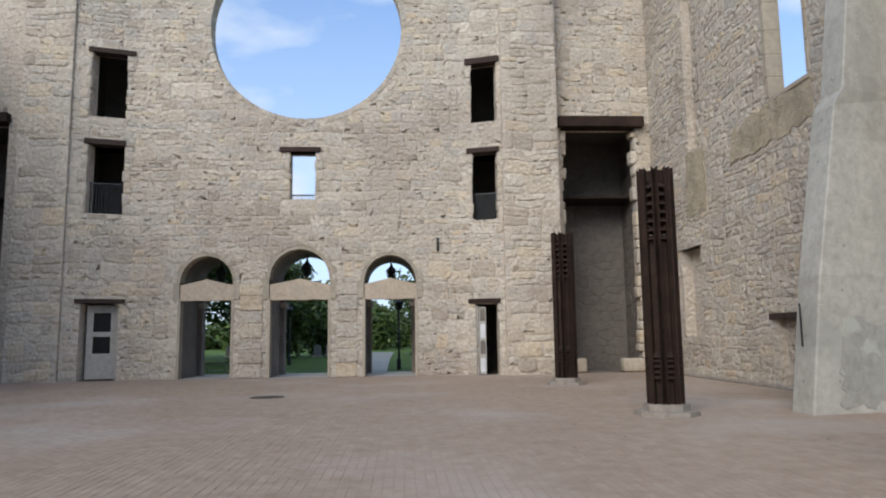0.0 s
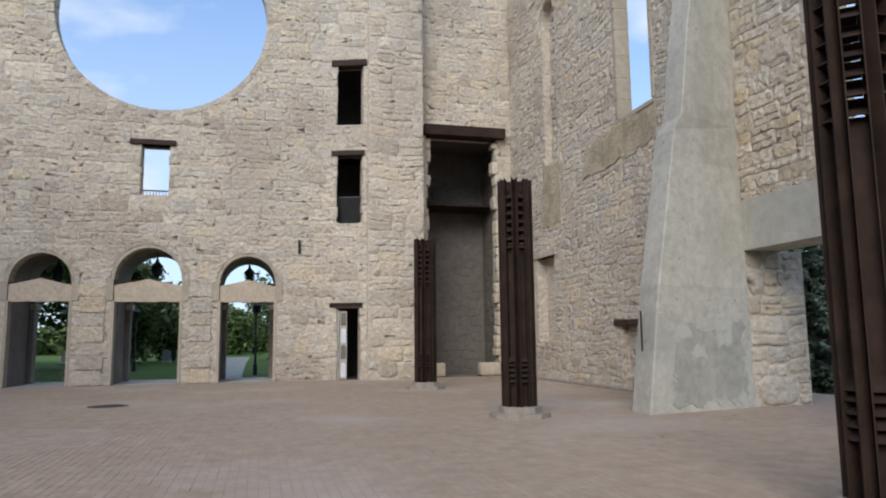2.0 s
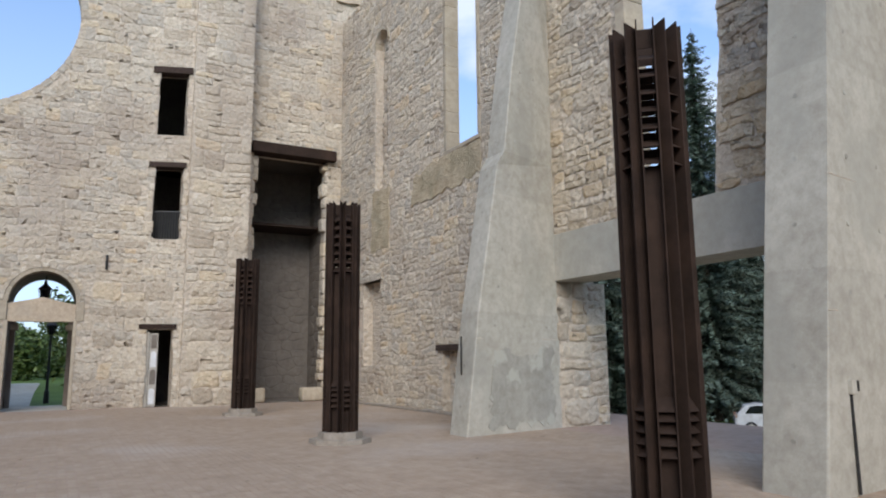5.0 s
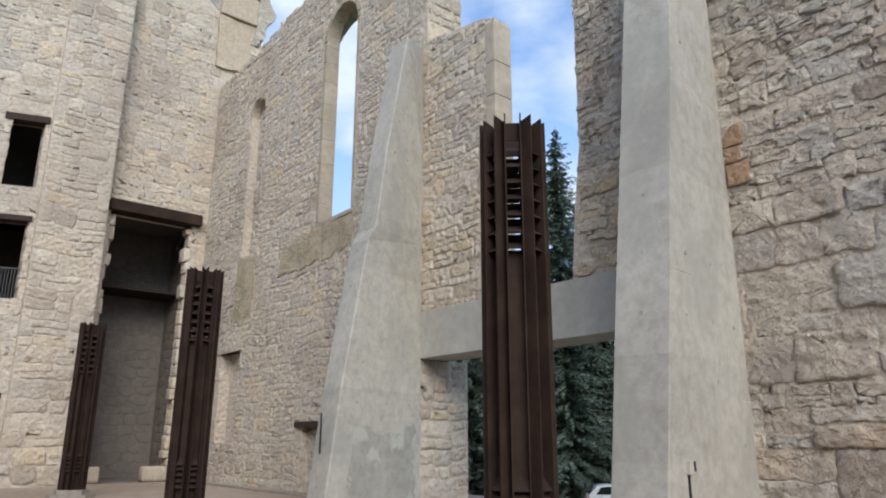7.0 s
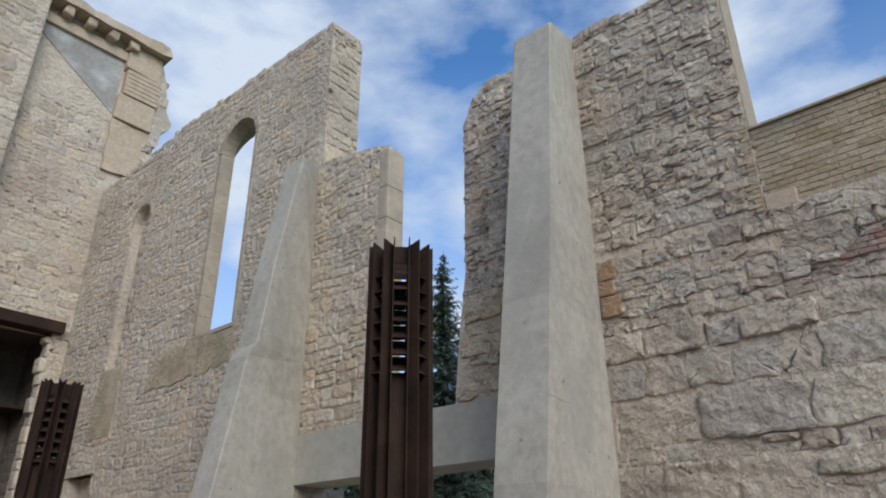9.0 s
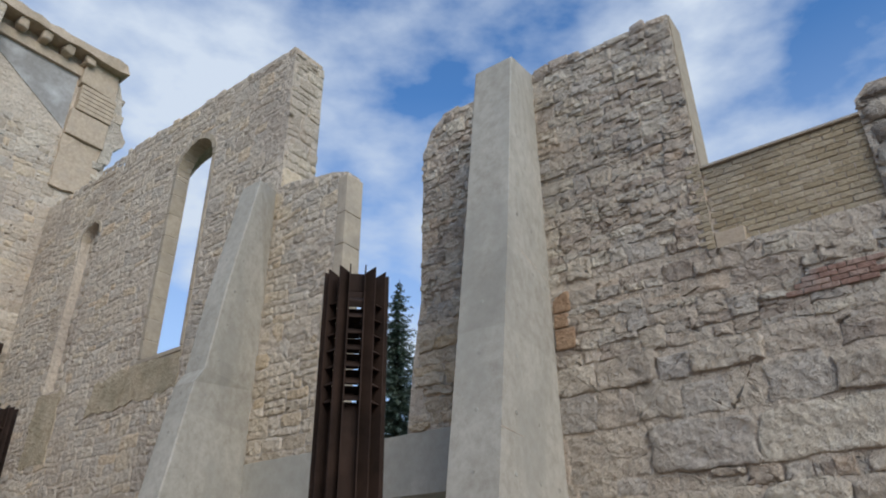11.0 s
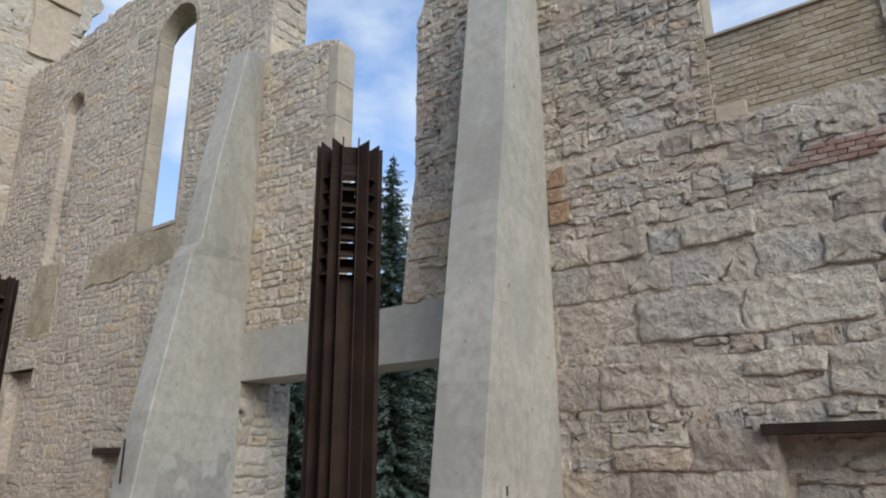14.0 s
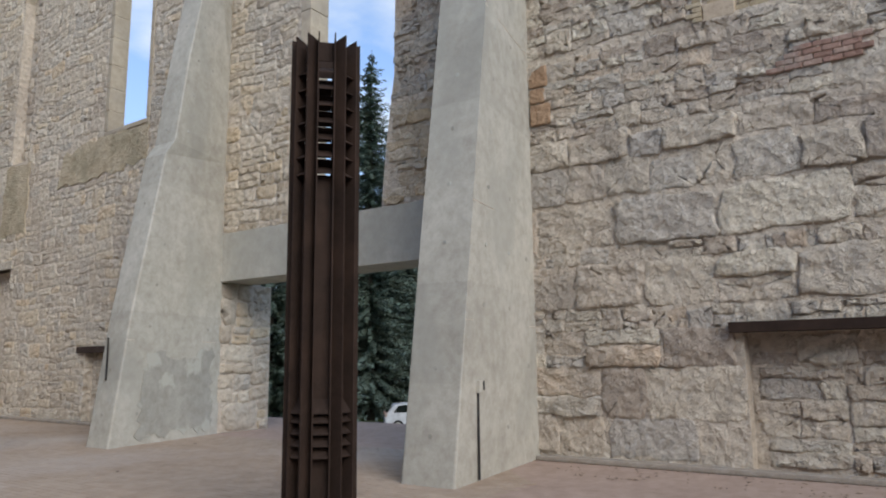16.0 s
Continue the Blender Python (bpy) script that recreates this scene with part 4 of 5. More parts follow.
for k in range(5):
    part("brick", box(SIDE_X - 0.05, 23.62, 2.6 + 0.16 * k, SIDE_X + 0.1, 23.62 + (0.32 if k % 2 else 0.22), 2.72 + 0.16 * k, 0.01), RBRICK, wall_side)

# nearer stretch with the blocked doorway and the brick infill
near_loop = yz((5.3, 4.15), (7.84, 4.15), (7.72, 5.4), (7.55, 6.6), (7.5, 9.9), (7.3, 10.45), (6.95, 10.72), (4.8, 10.68), (3.4, 10.62), (2.13, 10.6), (2.13, 6.03), (-0.05, 6.03), (-0.05, 7.6), (-0.25, 7.8), (-14.0, 7.8), (-14.0, 0.0), (-1.6, 0.0), (-1.6, 1.75), (1.92, 1.75), (1.92, 0.0), (5.3, 0.0))
near_loop = near_loop[::-1]
wall_near = tagged(new("wall_near"), "limestone rubble wall of large blocks with deep joints", "wall", kind="structure")
RECESS = rect(-1.92, 0.0, 1.6, 1.74)
part("core", prism(near_loop, [], on_side, 0.0, -0.55), MORTAR, wall_near)
part("end_face", box(SIDE_X + 0.02, 2.10, 7.43, SIDE_X + 0.56, 2.14, 10.58, 0.01), DRESSED, wall_near)
near_field = field(yz((2.13, 0.1), (2.13, 0.1), (-14, 0.1), (-14, 7.75), (-0.3, 7.75), (-0.05, 7.55), (-0.05, 6.03), (2.13, 6.03), (2.13, 10.55), (4.8, 10.65), (6.95, 10.68), (7.3, 10.4), (7.5, 9.9), (7.55, 6.6), (7.72, 5.4), (7.84, 4.17), (5.3, 4.17), (5.3, 0.1)), [RECESS])
near_ochre = lambda u, v: u < -6.2 + 0.3 * math.sin(v * 4) and 4.1 < v < 6.0
lay(wall_near, rubble(lambda u, v: near_field(u, v) and near_ochre(u, v), -8.0, 4.1, -5.8, 6.3, size=0.7, joint=0.009, relief=0.035, seed=45), on_side, YSTONE, lambda u, v: True, True, limit=30)
# courses of large squared blocks alternate with levelling courses of small rubble
BANDS = [(0.08, 0.62, 1.15, 0.045), (0.62, 1.30, 1.30, 0.055), (1.30, 1.80, 1.0, 0.05), (1.80, 2.12, 0.50, 0.03), (2.12, 2.75, 1.25, 0.055), (2.75, 2.98, 0.45, 0.03), (2.98, 3.70, 1.35, 0.06), (3.70, 4.25, 1.0, 0.05), (4.25, 4.70, 1.05, 0.06), (4.70, 5.05, 0.55, 0.03), (5.05, 6.10, 0.62, 0.035), (6.10, 10.7, 0.52, 0.035)]
taken = 0
for k, (low, top, size, relief) in enumerate(BANDS):
    lay(wall_near, rubble(lambda u, v: near_field(u, v) and not near_ochre(u, v) and low <= v < top + 0.02, -7.9, low, 0.6, top - 0.12, size=size, joint=0.007, relief=relief * 0.8, seed=41 + 3 * k, warp=0.05, whole=0.5 if size > 0.9 else 0.0, worn=0.17), on_side, STONE_NEAR, lambda u, v: u < 0.6 and v < 6.1, True, limit=290 - taken, fine_rest=True)
    taken = sum(ob.name.split(".")[0] == "stone" for ob in wall_near.children)
lay(wall_near, rubble(near_field, 0.6, 0.08, 14, 9.6, size=1.3, joint=0.02, relief=0.08, seed=42, corners=2), on_side, STONE_NEAR, lambda u, v: False, True)
lay(wall_near, rubble(field(rect(-1.9, 0.08, 1.6, 1.7), []), -1.9, 0.08, 1.6, 1.7, size=0.8, joint=0.009, relief=0.035, seed=43, warp=0.05, worn=0.2), lambda u, v, d: (SIDE_X + 0.28 - d, -u, v), STONE_NEAR, lambda u, v: True, True)
part("recess_back", box(SIDE_X + 0.28, -1.7, 0.0, SIDE_X + 0.6, 2.0, 1.8), MORTAR, wall_near)
tagged(part("steel_lintel", box(SIDE_X - 0.16, -1.6, 1.73, SIDE_X + 0.1, 2.06, 1.86, 0.006), STEEL), "dark brown steel angle lintel over a blocked doorway", "lintel", kind="structure")

# buff brick infill, each brick laid
infill = tagged(new("brick_infill"), "buff brick infill closing a former window, with a thin coping", "brick wall", kind="structure")
part("bed", box(SIDE_X + 0.05, -0.1, 6.02, SIDE_X + 0.5, 2.2, 7.36), MORTAR, infill)
for row in range(14):
    zb = 6.04 + row * 0.0945
    y = -0.08 - (0.135 if row % 2 else 0.0)
    while y < 2.1:
        long = 0.27
        a, b = max(y, -0.05), min(y + long - 0.014, 2.12)
        if b - a > 0.06:
            part("brick", box(SIDE_X + random.uniform(0.030, 0.043), a, zb, SIDE_X + 0.1, b, zb + 0.081, 0.007), YBRICK, infill)
        y += long
for k in range(5):
    part("coping_slab", box(SIDE_X - 0.01, -0.05 + 0.44 * k, 7.365, SIDE_X + 0.5, 0.388 + 0.44 * k, 7.405, 0.006), DRESSED, infill)
for k in range(20):
    part("brick", box(SIDE_X - 0.03, 2.13, 6.0 + 0.0735 * k, SIDE_X + 0.2, 2.13 + (0.21 if k % 2 else 0.12), 6.066 + 0.0735 * k, 0.008), YBRICK, infill)
part("white_stone", box(SIDE_X - 0.008, 1.70, 5.99, SIDE_X + 0.2, 2.12, 6.24, 0.02), BUFF, infill)
# patch of red bricks let into the rubble
patch = tagged(new("red_brick_patch"), "red bricks patched into the rubble wall", "brickwork", kind="structure")
for row in range(4):
    y = 0.3 - (0.12 if row % 2 else 0)
    while y < 1.35 - 0.1 * row:
        part("brick", box(SIDE_X - 0.035 - random.uniform(0, 0.012), y, 5.02 + 0.078 * row, SIDE_X + 0.05, y + 0.21, 5.09 + 0.078 * row, 0.01), RBRICK, patch)
        y += 0.22
ochre = tagged(new("ochre_stones"), "ochre stones beside the concrete buttress", "stonework", kind="structure")
for k, (z0, z1, y0) in enumerate(((5.02, 5.36, 4.46), (5.38, 5.62, 4.55), (5.64, 5.98, 4.5))):
    bm = box(SIDE_X - 0.05, y0, z0, SIDE_X + 0.05, 4.8, z1, 0.03)
    part("stone", bm, ORANGE, ochre)


rnd = random.Random(88)
for owner, mat, y0, y1, head0, head1, deep in ((wall_side, STONE, 12.1, 20.5, 15.5, 15.6, 1.05), (wall_side, STONE, 20.55, 25.2, 15.05, 15.3, 1.05), (wall_side, STONE, 9.98, 12.0, 10.5, 10.9, 0.42), (wall_near, STONE_NEAR, 2.2, 4.8, 10.6, 10.66, 0.5), (wall_near, STONE_NEAR, 5.6, 7.0, 10.68, 10.7, 0.5)):
    y = y0
    while y < y1 - 0.1:
        long = rnd.uniform(0.2, 0.55)
        e = min(y + long, y1)
        head = head0 + (head1 - head0) * (y - y0) / (y1 - y0)
        bm = box(SIDE_X - rnd.uniform(0.0, 0.04), y, head - 0.12, SIDE_X + deep, e - 0.01, head + rnd.uniform(0.0, 0.13), 0.04)
        for v in bm.verts:
            v.co += Vector([noise.noise(v.co * 3 + Vector((k * 7, 0, 0))) * 0.05 for k in range(3)])
        part("cap_stone", bm, mat, owner, smooth=True)
        y = e

# concrete lintel over the side doorway and kerb along the wall
tagged(part("concrete_beam", box(SIDE_X - 0.02, 4.9, 3.13, SIDE_X + 0.85, 12.24, 4.16, 0.012), CONCRETE), "cast concrete beam spanning the side doorway", "beam", kind="structure")
tagged(part("kerb", box(SIDE_X - 0.2, -14, 0.0, SIDE_X - 0.005, 4.8, 0.07, 0.02), KERBSTONE), "low concrete kerb along the wall foot", "kerb", kind="structure")
tagged(part("kerb", box(SIDE_X - 0.2, 13.1, 0.0, SIDE_X - 0.005, 25.1, 0.07, 0.02), KERBSTONE), "low concrete kerb along the wall foot", "kerb", kind="structure")


# ---------------------------------------------------------------- buttresses
def buttress(profile, near_front, near_wall, far_front, far_wall, top_wall, seams, label):
    ob = thing("concrete_buttress", label, "buttress", "buttresses of the side wall")
    bm = bmesh.new()
    rings = []
    zs = [p[1] for p in profile]
    for x, zz in profile:
        last = zz == zs[-1]
        w = zz if not last else top_wall
        rings.append([bm.verts.new(c) for c in ((x, near_front, zz), (x, far_front, zz), (SIDE_X + 0.05, far_wall, w), (SIDE_X + 0.05, near_wall, w))])
    for r0, r1 in zip(rings, rings[1:]):
        for k in range(4):
            bm.faces.new((r0[k], r0[(k + 1) % 4], r1[(k + 1) % 4], r1[k]))
    bm.faces.new(rings[0]), bm.faces.new(rings[-1])
    sharp = [e for e in bm.edges if all(abs(v.co.x - SIDE_X) > 0.2 for v in e.verts) and abs(e.verts[0].co.z - e.verts[1].co.z) > 0.3]
    bmesh.ops.bevel(bm, geom=sharp, offset=0.035, segments=2, affect="EDGES", profile=0.5)
    part("shaft", bm, CONCRETE, ob)

    def at(zz):
        for (x0, z0), (x1, z1) in zip(profile, profile[1:]):
            if z0 <= zz <= z1:
                return x0 + (x1 - x0) * (zz - z0) / (z1 - z0)
        return profile[-1][0]

    # tie holes left by the formwork
    rnd = random.Random(int(near_front * 10))
    for zz in [0.55 + 0.78 * k for k in range(12)]:
        for f in (0.2, 0.55, 0.85):
            if rnd.random() < 0.12:
                continue
            x = at(zz) + (SIDE_X - at(zz)) * f
            y = near_front + (near_wall - near_front) * (x - at(zz)) / (SIDE_X - at(zz))
            part("tie_hole", tube([(x, y + 0.02, zz), (x, y - 0.014, zz)], 0.03, 7), CEMENT, ob)
        if rnd.random() < 0.5:
            part("tie_hole", tube([(at(zz) + 0.01, (near_front + far_front) / 2, zz), (at(zz) - 0.007, (near_front + far_front) / 2, zz)], 0.03, 7), CEMENT, ob)
    for zz in seams:
        part("pour_seam", prism([(at(zz) - 0.004, zz), (SIDE_X, zz), (SIDE_X, zz + 0.012), (at(zz) - 0.004, zz + 0.012)], [], lambda u, v, d: (u, near_front + (near_wall - near_front) * (u - at(zz)) / (SIDE_X + 0.05 - at(zz)) - d, v), 0.0, 0.003), MORTAR, ob)
    return ob


def cement_patch(ob, x0, z0, x1, z1, seed, foot, head, near_front, near_wall):
    """Grey cement brushed over the lower part of the buttress's near side, with a ragged edge."""
    def place(u, v, d):
        edge = foot + (head - foot) * v / 2.3
        return (u, near_front + (near_wall - near_front) * (u - edge) / (SIDE_X + 0.05 - edge) - d, v)
    loop = ragged([(x0, z0), (x1, z0), (x1, z1), ((x0 + x1) / 2, z1 - 0.25), (x0 + 0.15, z1 - 0.1)], 0.12, 0.09, seed)
    part("cement_patch", prism(loop, [], place, -0.01, 0.016), CEMENT, ob, "grey cement brushed over the concrete")


b_far = buttress([(6.87, 0.0), (7.16, 2.3), (7.68, 5.42), (7.86, 5.72), (8.10, 7.6), (8.60, 10.50)], 11.68, 12.24, 12.36, 13.0, 10.85, (1.85, 4.2), "tapered cast concrete buttress with tie holes and damp stains")
part("slot", box(6.98, 12.05, 1.15, 7.0, 12.08, 1.9), BLACK, b_far)
cement_patch(b_far, 7.45, 0.12, 9.3, 1.75, 4, 6.87, 7.16, 11.68, 12.24)
b_near = buttress([(6.75, 0.0), (7.18, 2.95), (7.68, 6.35), (8.16, 9.98)], 4.5, 4.84, 5.27, 5.6, 10.69, (1.9, 3.4, 6.2), "tapered cast concrete buttress with a conduit, against the rubble wall")
conduit = thing("electrical_conduit", "grey steel conduit with an outlet box on the concrete buttress", "conduit")
cy = 4.5 + 0.34 * 0.22 - 0.03
part("pipe", tube([(7.35, cy, 0.02), (7.35, cy, 1.05)], 0.016, 8), BLACK, conduit)
part("outlet_box", box(7.31, cy - 0.05, 1.03, 7.39, cy + 0.03, 1.18, 0.008), CONCRETE, conduit)
part("outlet", box(7.43, cy - 0.01, 1.06, 7.5, cy + 0.02, 1.17, 0.004), BLACK, conduit)


# ---------------------------------------------------------------- steel columns
def steel_column():
    ob = thing("steel_column", "dark brown steel column of eight channels with louvred head on a stone plinth", "column", "row of steel columns")
    reach, web, half, thick, low, high = 0.313, 0.20, 0.078, 0.012, 0.19, 4.35
    for side, size, z0, z1, turn in (("plinth", 0.56, 0.0, 0.085, 0), ("plinth", 0.40, 0.08, 0.2, 0)):
        bm = bmesh.new()
        bmesh.ops.create_cone(bm, cap_ends=True, segments=8, radius1=size, radius2=size * 0.985, depth=z1 - z0, matrix=Matrix.Translation((0, 0, (z0 + z1) / 2)) @ Matrix.Rotation(radians(22.5), 4, "Z"))
        bmesh.ops.bevel(bm, geom=[e for e in bm.edges if all(v.co.z > z1 - 0.01 for v in e.verts)], offset=0.012, segments=2, affect="EDGES")
        part(side, bm, KERBSTONE, ob, "worn grey stone plinth")
    for k in range(8):
        m = Matrix.Rotation(radians(45 * k + 0.9), 4, "Z")
        bm = bmesh.new()
        box(web - thick, -half, low, web, half, 3.03, bm=bm)
        box(web - thick, -half, 4.12, web, half, high - 0.05, bm=bm)
        for s in (-1, 1):
            verts = [(web - thick, low), (reach, low), (reach, high), (web - thick, high - 0.03)]
            lo = [bm.verts.new((r, s * half, zz)) for r, zz in verts]
            hi = [bm.verts.new((r, s * (half - thick), zz)) for r, zz in verts]
            bm.faces.new(lo), bm.faces.new(hi)
            for i in range(4):
                bm.faces.new((lo[i], lo[(i + 1) % 4], hi[(i + 1) % 4], hi[i]))
        bm.transform(m)
        channel = part("channel", bm, STEEL, ob)
        inner = half - thick - 0.002

        def plate(r0, z0, r1, z1, t=0.008):
            b = bmesh.new()
            pts = [(r0, z0), (r1, z1), (r1, z1 + t), (r0, z0 + t)]
            lo, hi = [b.verts.new((r, -inner, zz)) for r, zz in pts], [b.verts.new((r, inner, zz)) for r, zz in pts]
            b.faces.new(lo), b.faces.new(hi)
            for i in range(4):
                b.faces.new((lo[i], lo[(i + 1) % 4], hi[(i + 1) % 4], hi[i]))
            b.transform(m)
            return b
        for i in range(7):
            zz = 3.04 + 0.156 * i
            part("louvre_slat", plate(web - 0.06, zz + 0.092, web + 0.09, zz), STEEL, channel)
        part("sloped_cap", plate(web, 1.10, reach - 0.02, 0.99), STEEL, channel)
        for i in range(4):
            zz = 0.63 + 0.095 * i
            part("louvre_slat", plate(web, zz + 0.07, reach - 0.02, zz), STEEL, channel)
    return ob


column = steel_column()
column.matrix_basis = pose(4.52, 4.40, 0)
copy_thing(column, pose(4.55, 12.2, 0, 0, 0, 0))
copy_thing(column, pose(4.61, 20.0, 0, 0, 0, 0))


# ---------------------------------------------------------------- lanterns and lamp posts
def lantern_parts(ob, z):
    """A tapered glazed lantern with its foot at z."""
    for name, r0, r1, z0, z1, mat in (("base", 0.06, 0.12, 0.0, 0.08, BLACK), ("glass", 0.13, 0.2, 0.08, 0.42, GLASS), ("roof", 0.25, 0.07, 0.42, 0.6, BLACK), ("finial", 0.07, 0.02, 0.6, 0.78, BLACK)):
        bm = bmesh.new()
        bmesh.ops.create_cone(bm, cap_ends=True, segments=6, radius1=r0, radius2=r1, depth=z1 - z0, matrix=Matrix.Translation((0, 0, z + (z0 + z1) / 2)))
        part(name, bm, mat, ob)
    for k in range(6):
        a = k * math.tau / 6
        part("glazing_bar", tube([(0.135 * math.cos(a), 0.135 * math.sin(a), z + 0.08), (0.205 * math.cos(a), 0.205 * math.sin(a), z + 0.42)], 0.012, 5), BLACK, ob)


def hanging_lantern():
    ob = thing("hanging_lantern", "black six-sided iron lantern hanging in the porch archway", "lantern", "lanterns in the archways")
    lantern_parts(ob, 0.0)
    part("chain", tube([(0, 0, 0.76), (0, 0, 1.02)], 0.018, 6), BLACK, ob)
    return ob


lan = hanging_lantern()
lan.matrix_basis = pose(-3.75, 27.3, 3.74)
copy_thing(lan, pose(-0.49, 27.3, 3.54))
copy_thing(lan, pose(-7.02, 27.3, 3.54))


def lamp_post():
    ob = thing("lamp_post", "black iron lamp post with a lantern on the lawn", "lamp post", "lamp posts on the lawn")
    part("post", tube([(0, 0, 0), (0, 0, 0.5), (0, 0, 0.55), (0, 0, 2.75)], [0.11, 0.1, 0.06, 0.045], 10), BLACK, ob)
    lantern_parts(ob, 2.75)
    return ob


post = lamp_post()
post.matrix_basis = pose(-0.26, 33.5, -0.12)
copy_thing(post, pose(-6.6, 41.0, -0.12))

# drain cover in the paving
drain = thing("drain_cover", "dark round iron drain cover set in the paving", "drain cover")
part("plate", tube([(-3.3, 17.4, -0.01), (-3.3, 17.4, 0.008)], 0.42, 20), BLACK, drain)


# ---------------------------------------------------------------- planting
def leaf_cloud(centres, radius, count, size, rnd, droop=0.0):
    verts, faces = [], []
    for _ in range(count):
        c, r = rnd.choice(centres)
        d = Vector((rnd.gauss(0, 1), rnd.gauss(0, 1), rnd.gauss(0, 1))).normalized() * (r * rnd.random() ** 0.4)
        p = Vector(c) + d
        a = Vector((rnd.gauss(0, 1), rnd.gauss(0, 1), rnd.gauss(0, 0.5) - droop)).normalized()
        b = a.orthogonal().normalized()
        b.rotate(Matrix.Rotation(rnd.uniform(0, 6.28), 3, a))
        s = size * rnd.uniform(0.6, 1.4)
        i = len(verts)
        verts += [p - a * s, p + b * s * 0.5, p + a * s, p - b * s * 0.5]
        faces.append((i, i + 1, i + 2, i + 3))
    return verts, faces


def leafy_tree(x, y, high, spread, seed, label, count=5200, ground=None, leaf=0.26):
    rnd = random.Random(seed)
    z = fall(x, y) if ground is None else ground
    ob = thing("tree", label, "tree", "trees on the lawn", (x, y, z))
    bm = tube([(0, 0, -0.1), (0.05, 0.03, high * 0.2), (0.1 * rnd.uniform(-1, 1), 0.1, high * 0.45), (0.2, 0.1, high * 0.75)], [0.028 * high, 0.022 * high, 0.016 * high, 0.005 * high], 9)
    clumps = []
    for k in range(26):
        a, zz = rnd.uniform(0, 6.28), rnd.uniform(0.16, 0.95) * high
        out = spread * rnd.uniform(0.3, 1.0) * math.sin(math.pi * min(0.95, max(0.12, (zz / high - 0.15) / 0.9)))
        tip = (out * math.cos(a), out * math.sin(a), zz)
        tube([(0.05, 0.05, zz * 0.55), (tip[0] * 0.5, tip[1] * 0.5, zz * 0.8), tip], [0.011 * high, 0.007 * high, 0.002 * high], 6, bm)
        clumps.append((tip, spread * rnd.uniform(0.22, 0.42)))
        clumps.append(((tip[0] * 0.5, tip[1] * 0.5, zz * 0.93), spread * rnd.uniform(0.2, 0.36)))
    part("trunk", bm, BARK, ob, smooth=True)
    part("crown", leaf_cloud(clumps, 1, count, leaf, rnd), LEAF, ob)
    return ob


def spruce(x, y, high, spread, seed, bare=0.08):
    rnd = random.Random(seed)
    z = fall(x, y)
    ob = thing("spruce_tree", "tall dark blue-green spruce with drooping boughs beyond the wall", "tree", "spruces beyond the wall", (x, y, z))
    bm = tube([(0, 0, -0.1), (0, 0, high * 0.5), (0, 0, high)], [0.013 * high, 0.009 * high, 0.01], 8)
    verts, faces = [], []
    zz = bare * high
    while zz < high * 0.985:
        k = 1 - zz / high
        reach = spread * (k ** 0.85) * rnd.uniform(0.6, 1.2) + 0.08
        n = 5 + int(7 * k)
        for i in range(n):
            a = i * math.tau / n + rnd.uniform(-0.3, 0.3)
            r = reach * rnd.uniform(0.45, 1.2)
            top, hang = zz + rnd.uniform(-0.22, 0.22), rnd.uniform(0.16, 0.42)
            ca, sa = math.cos(a), math.sin(a)
            steps = max(3, int(r / 0.125))
            tube([(0, 0, top), (ca * r * 0.6, sa * r * 0.6, top - r * hang * 0.5), (ca * r, sa * r, top - r * (hang - 0.10))], [0.02, 0.012, 0.004], 4, bm)
            for s in range(1, steps + 1):
                f = s / steps
                p = Vector((ca * r * f, sa * r * f, top - r * (hang * f - 0.10 * f * f) + rnd.uniform(-0.16, 0.10)))
                for side in (-1, 1, -0.7, 0.7, -0.35, 0.35, 0):
                    wide = 0.30 * (1 - 0.6 * f) * min(1.0, r) + 0.07
                    d = Vector((-sa * side + ca * 0.7, ca * side + sa * 0.7, rnd.uniform(-1.0, 0.35))).normalized() * wide * rnd.uniform(0.7, 1.3)
                    up = Vector((rnd.uniform(-0.3, 0.3), rnd.uniform(-0.3, 0.3), 1)).cross(d).normalized() * 0.05
                    i0 = len(verts)
                    verts += [p, p + d * 0.5 + up, p + d, p + d * 0.5 - up + Vector((0, 0, -0.03))]
                    faces.append((i0, i0 + 1, i0 + 2, i0 + 3))
        zz += 0.22 + 0.2 * k * rnd.random()
    part("trunk", bm, BARK, ob)
    part("crown", (verts, faces), NEEDLE, ob)
    return ob


spruce(36.0, 30.7, 25.8, 6.4, 1, 0.05)
spruce(40.7, 31.3, 25.1, 6.4, 2, 0.05)
spruce(20.6, 21.2, 13.0, 3.2, 3, 0.05)
spruce(25.5, 13.0, 14.0, 3.6, 4)
spruce(39.4, 31.9, 12.0, 3.6, 5, 0.03)
spruce(37.5, 37.0, 14.0, 4.6, 6)
spruce(46.0, 29.5, 14.0, 4.6, 7)
spruce(41.0, 26.5, 13.0, 4.2, 8)
spruce(26.0, 27.5, 12.0, 3.8, 9, 0.06)
spruce(18.2, 20.4, 9.5, 3.0, 10, 0.04)

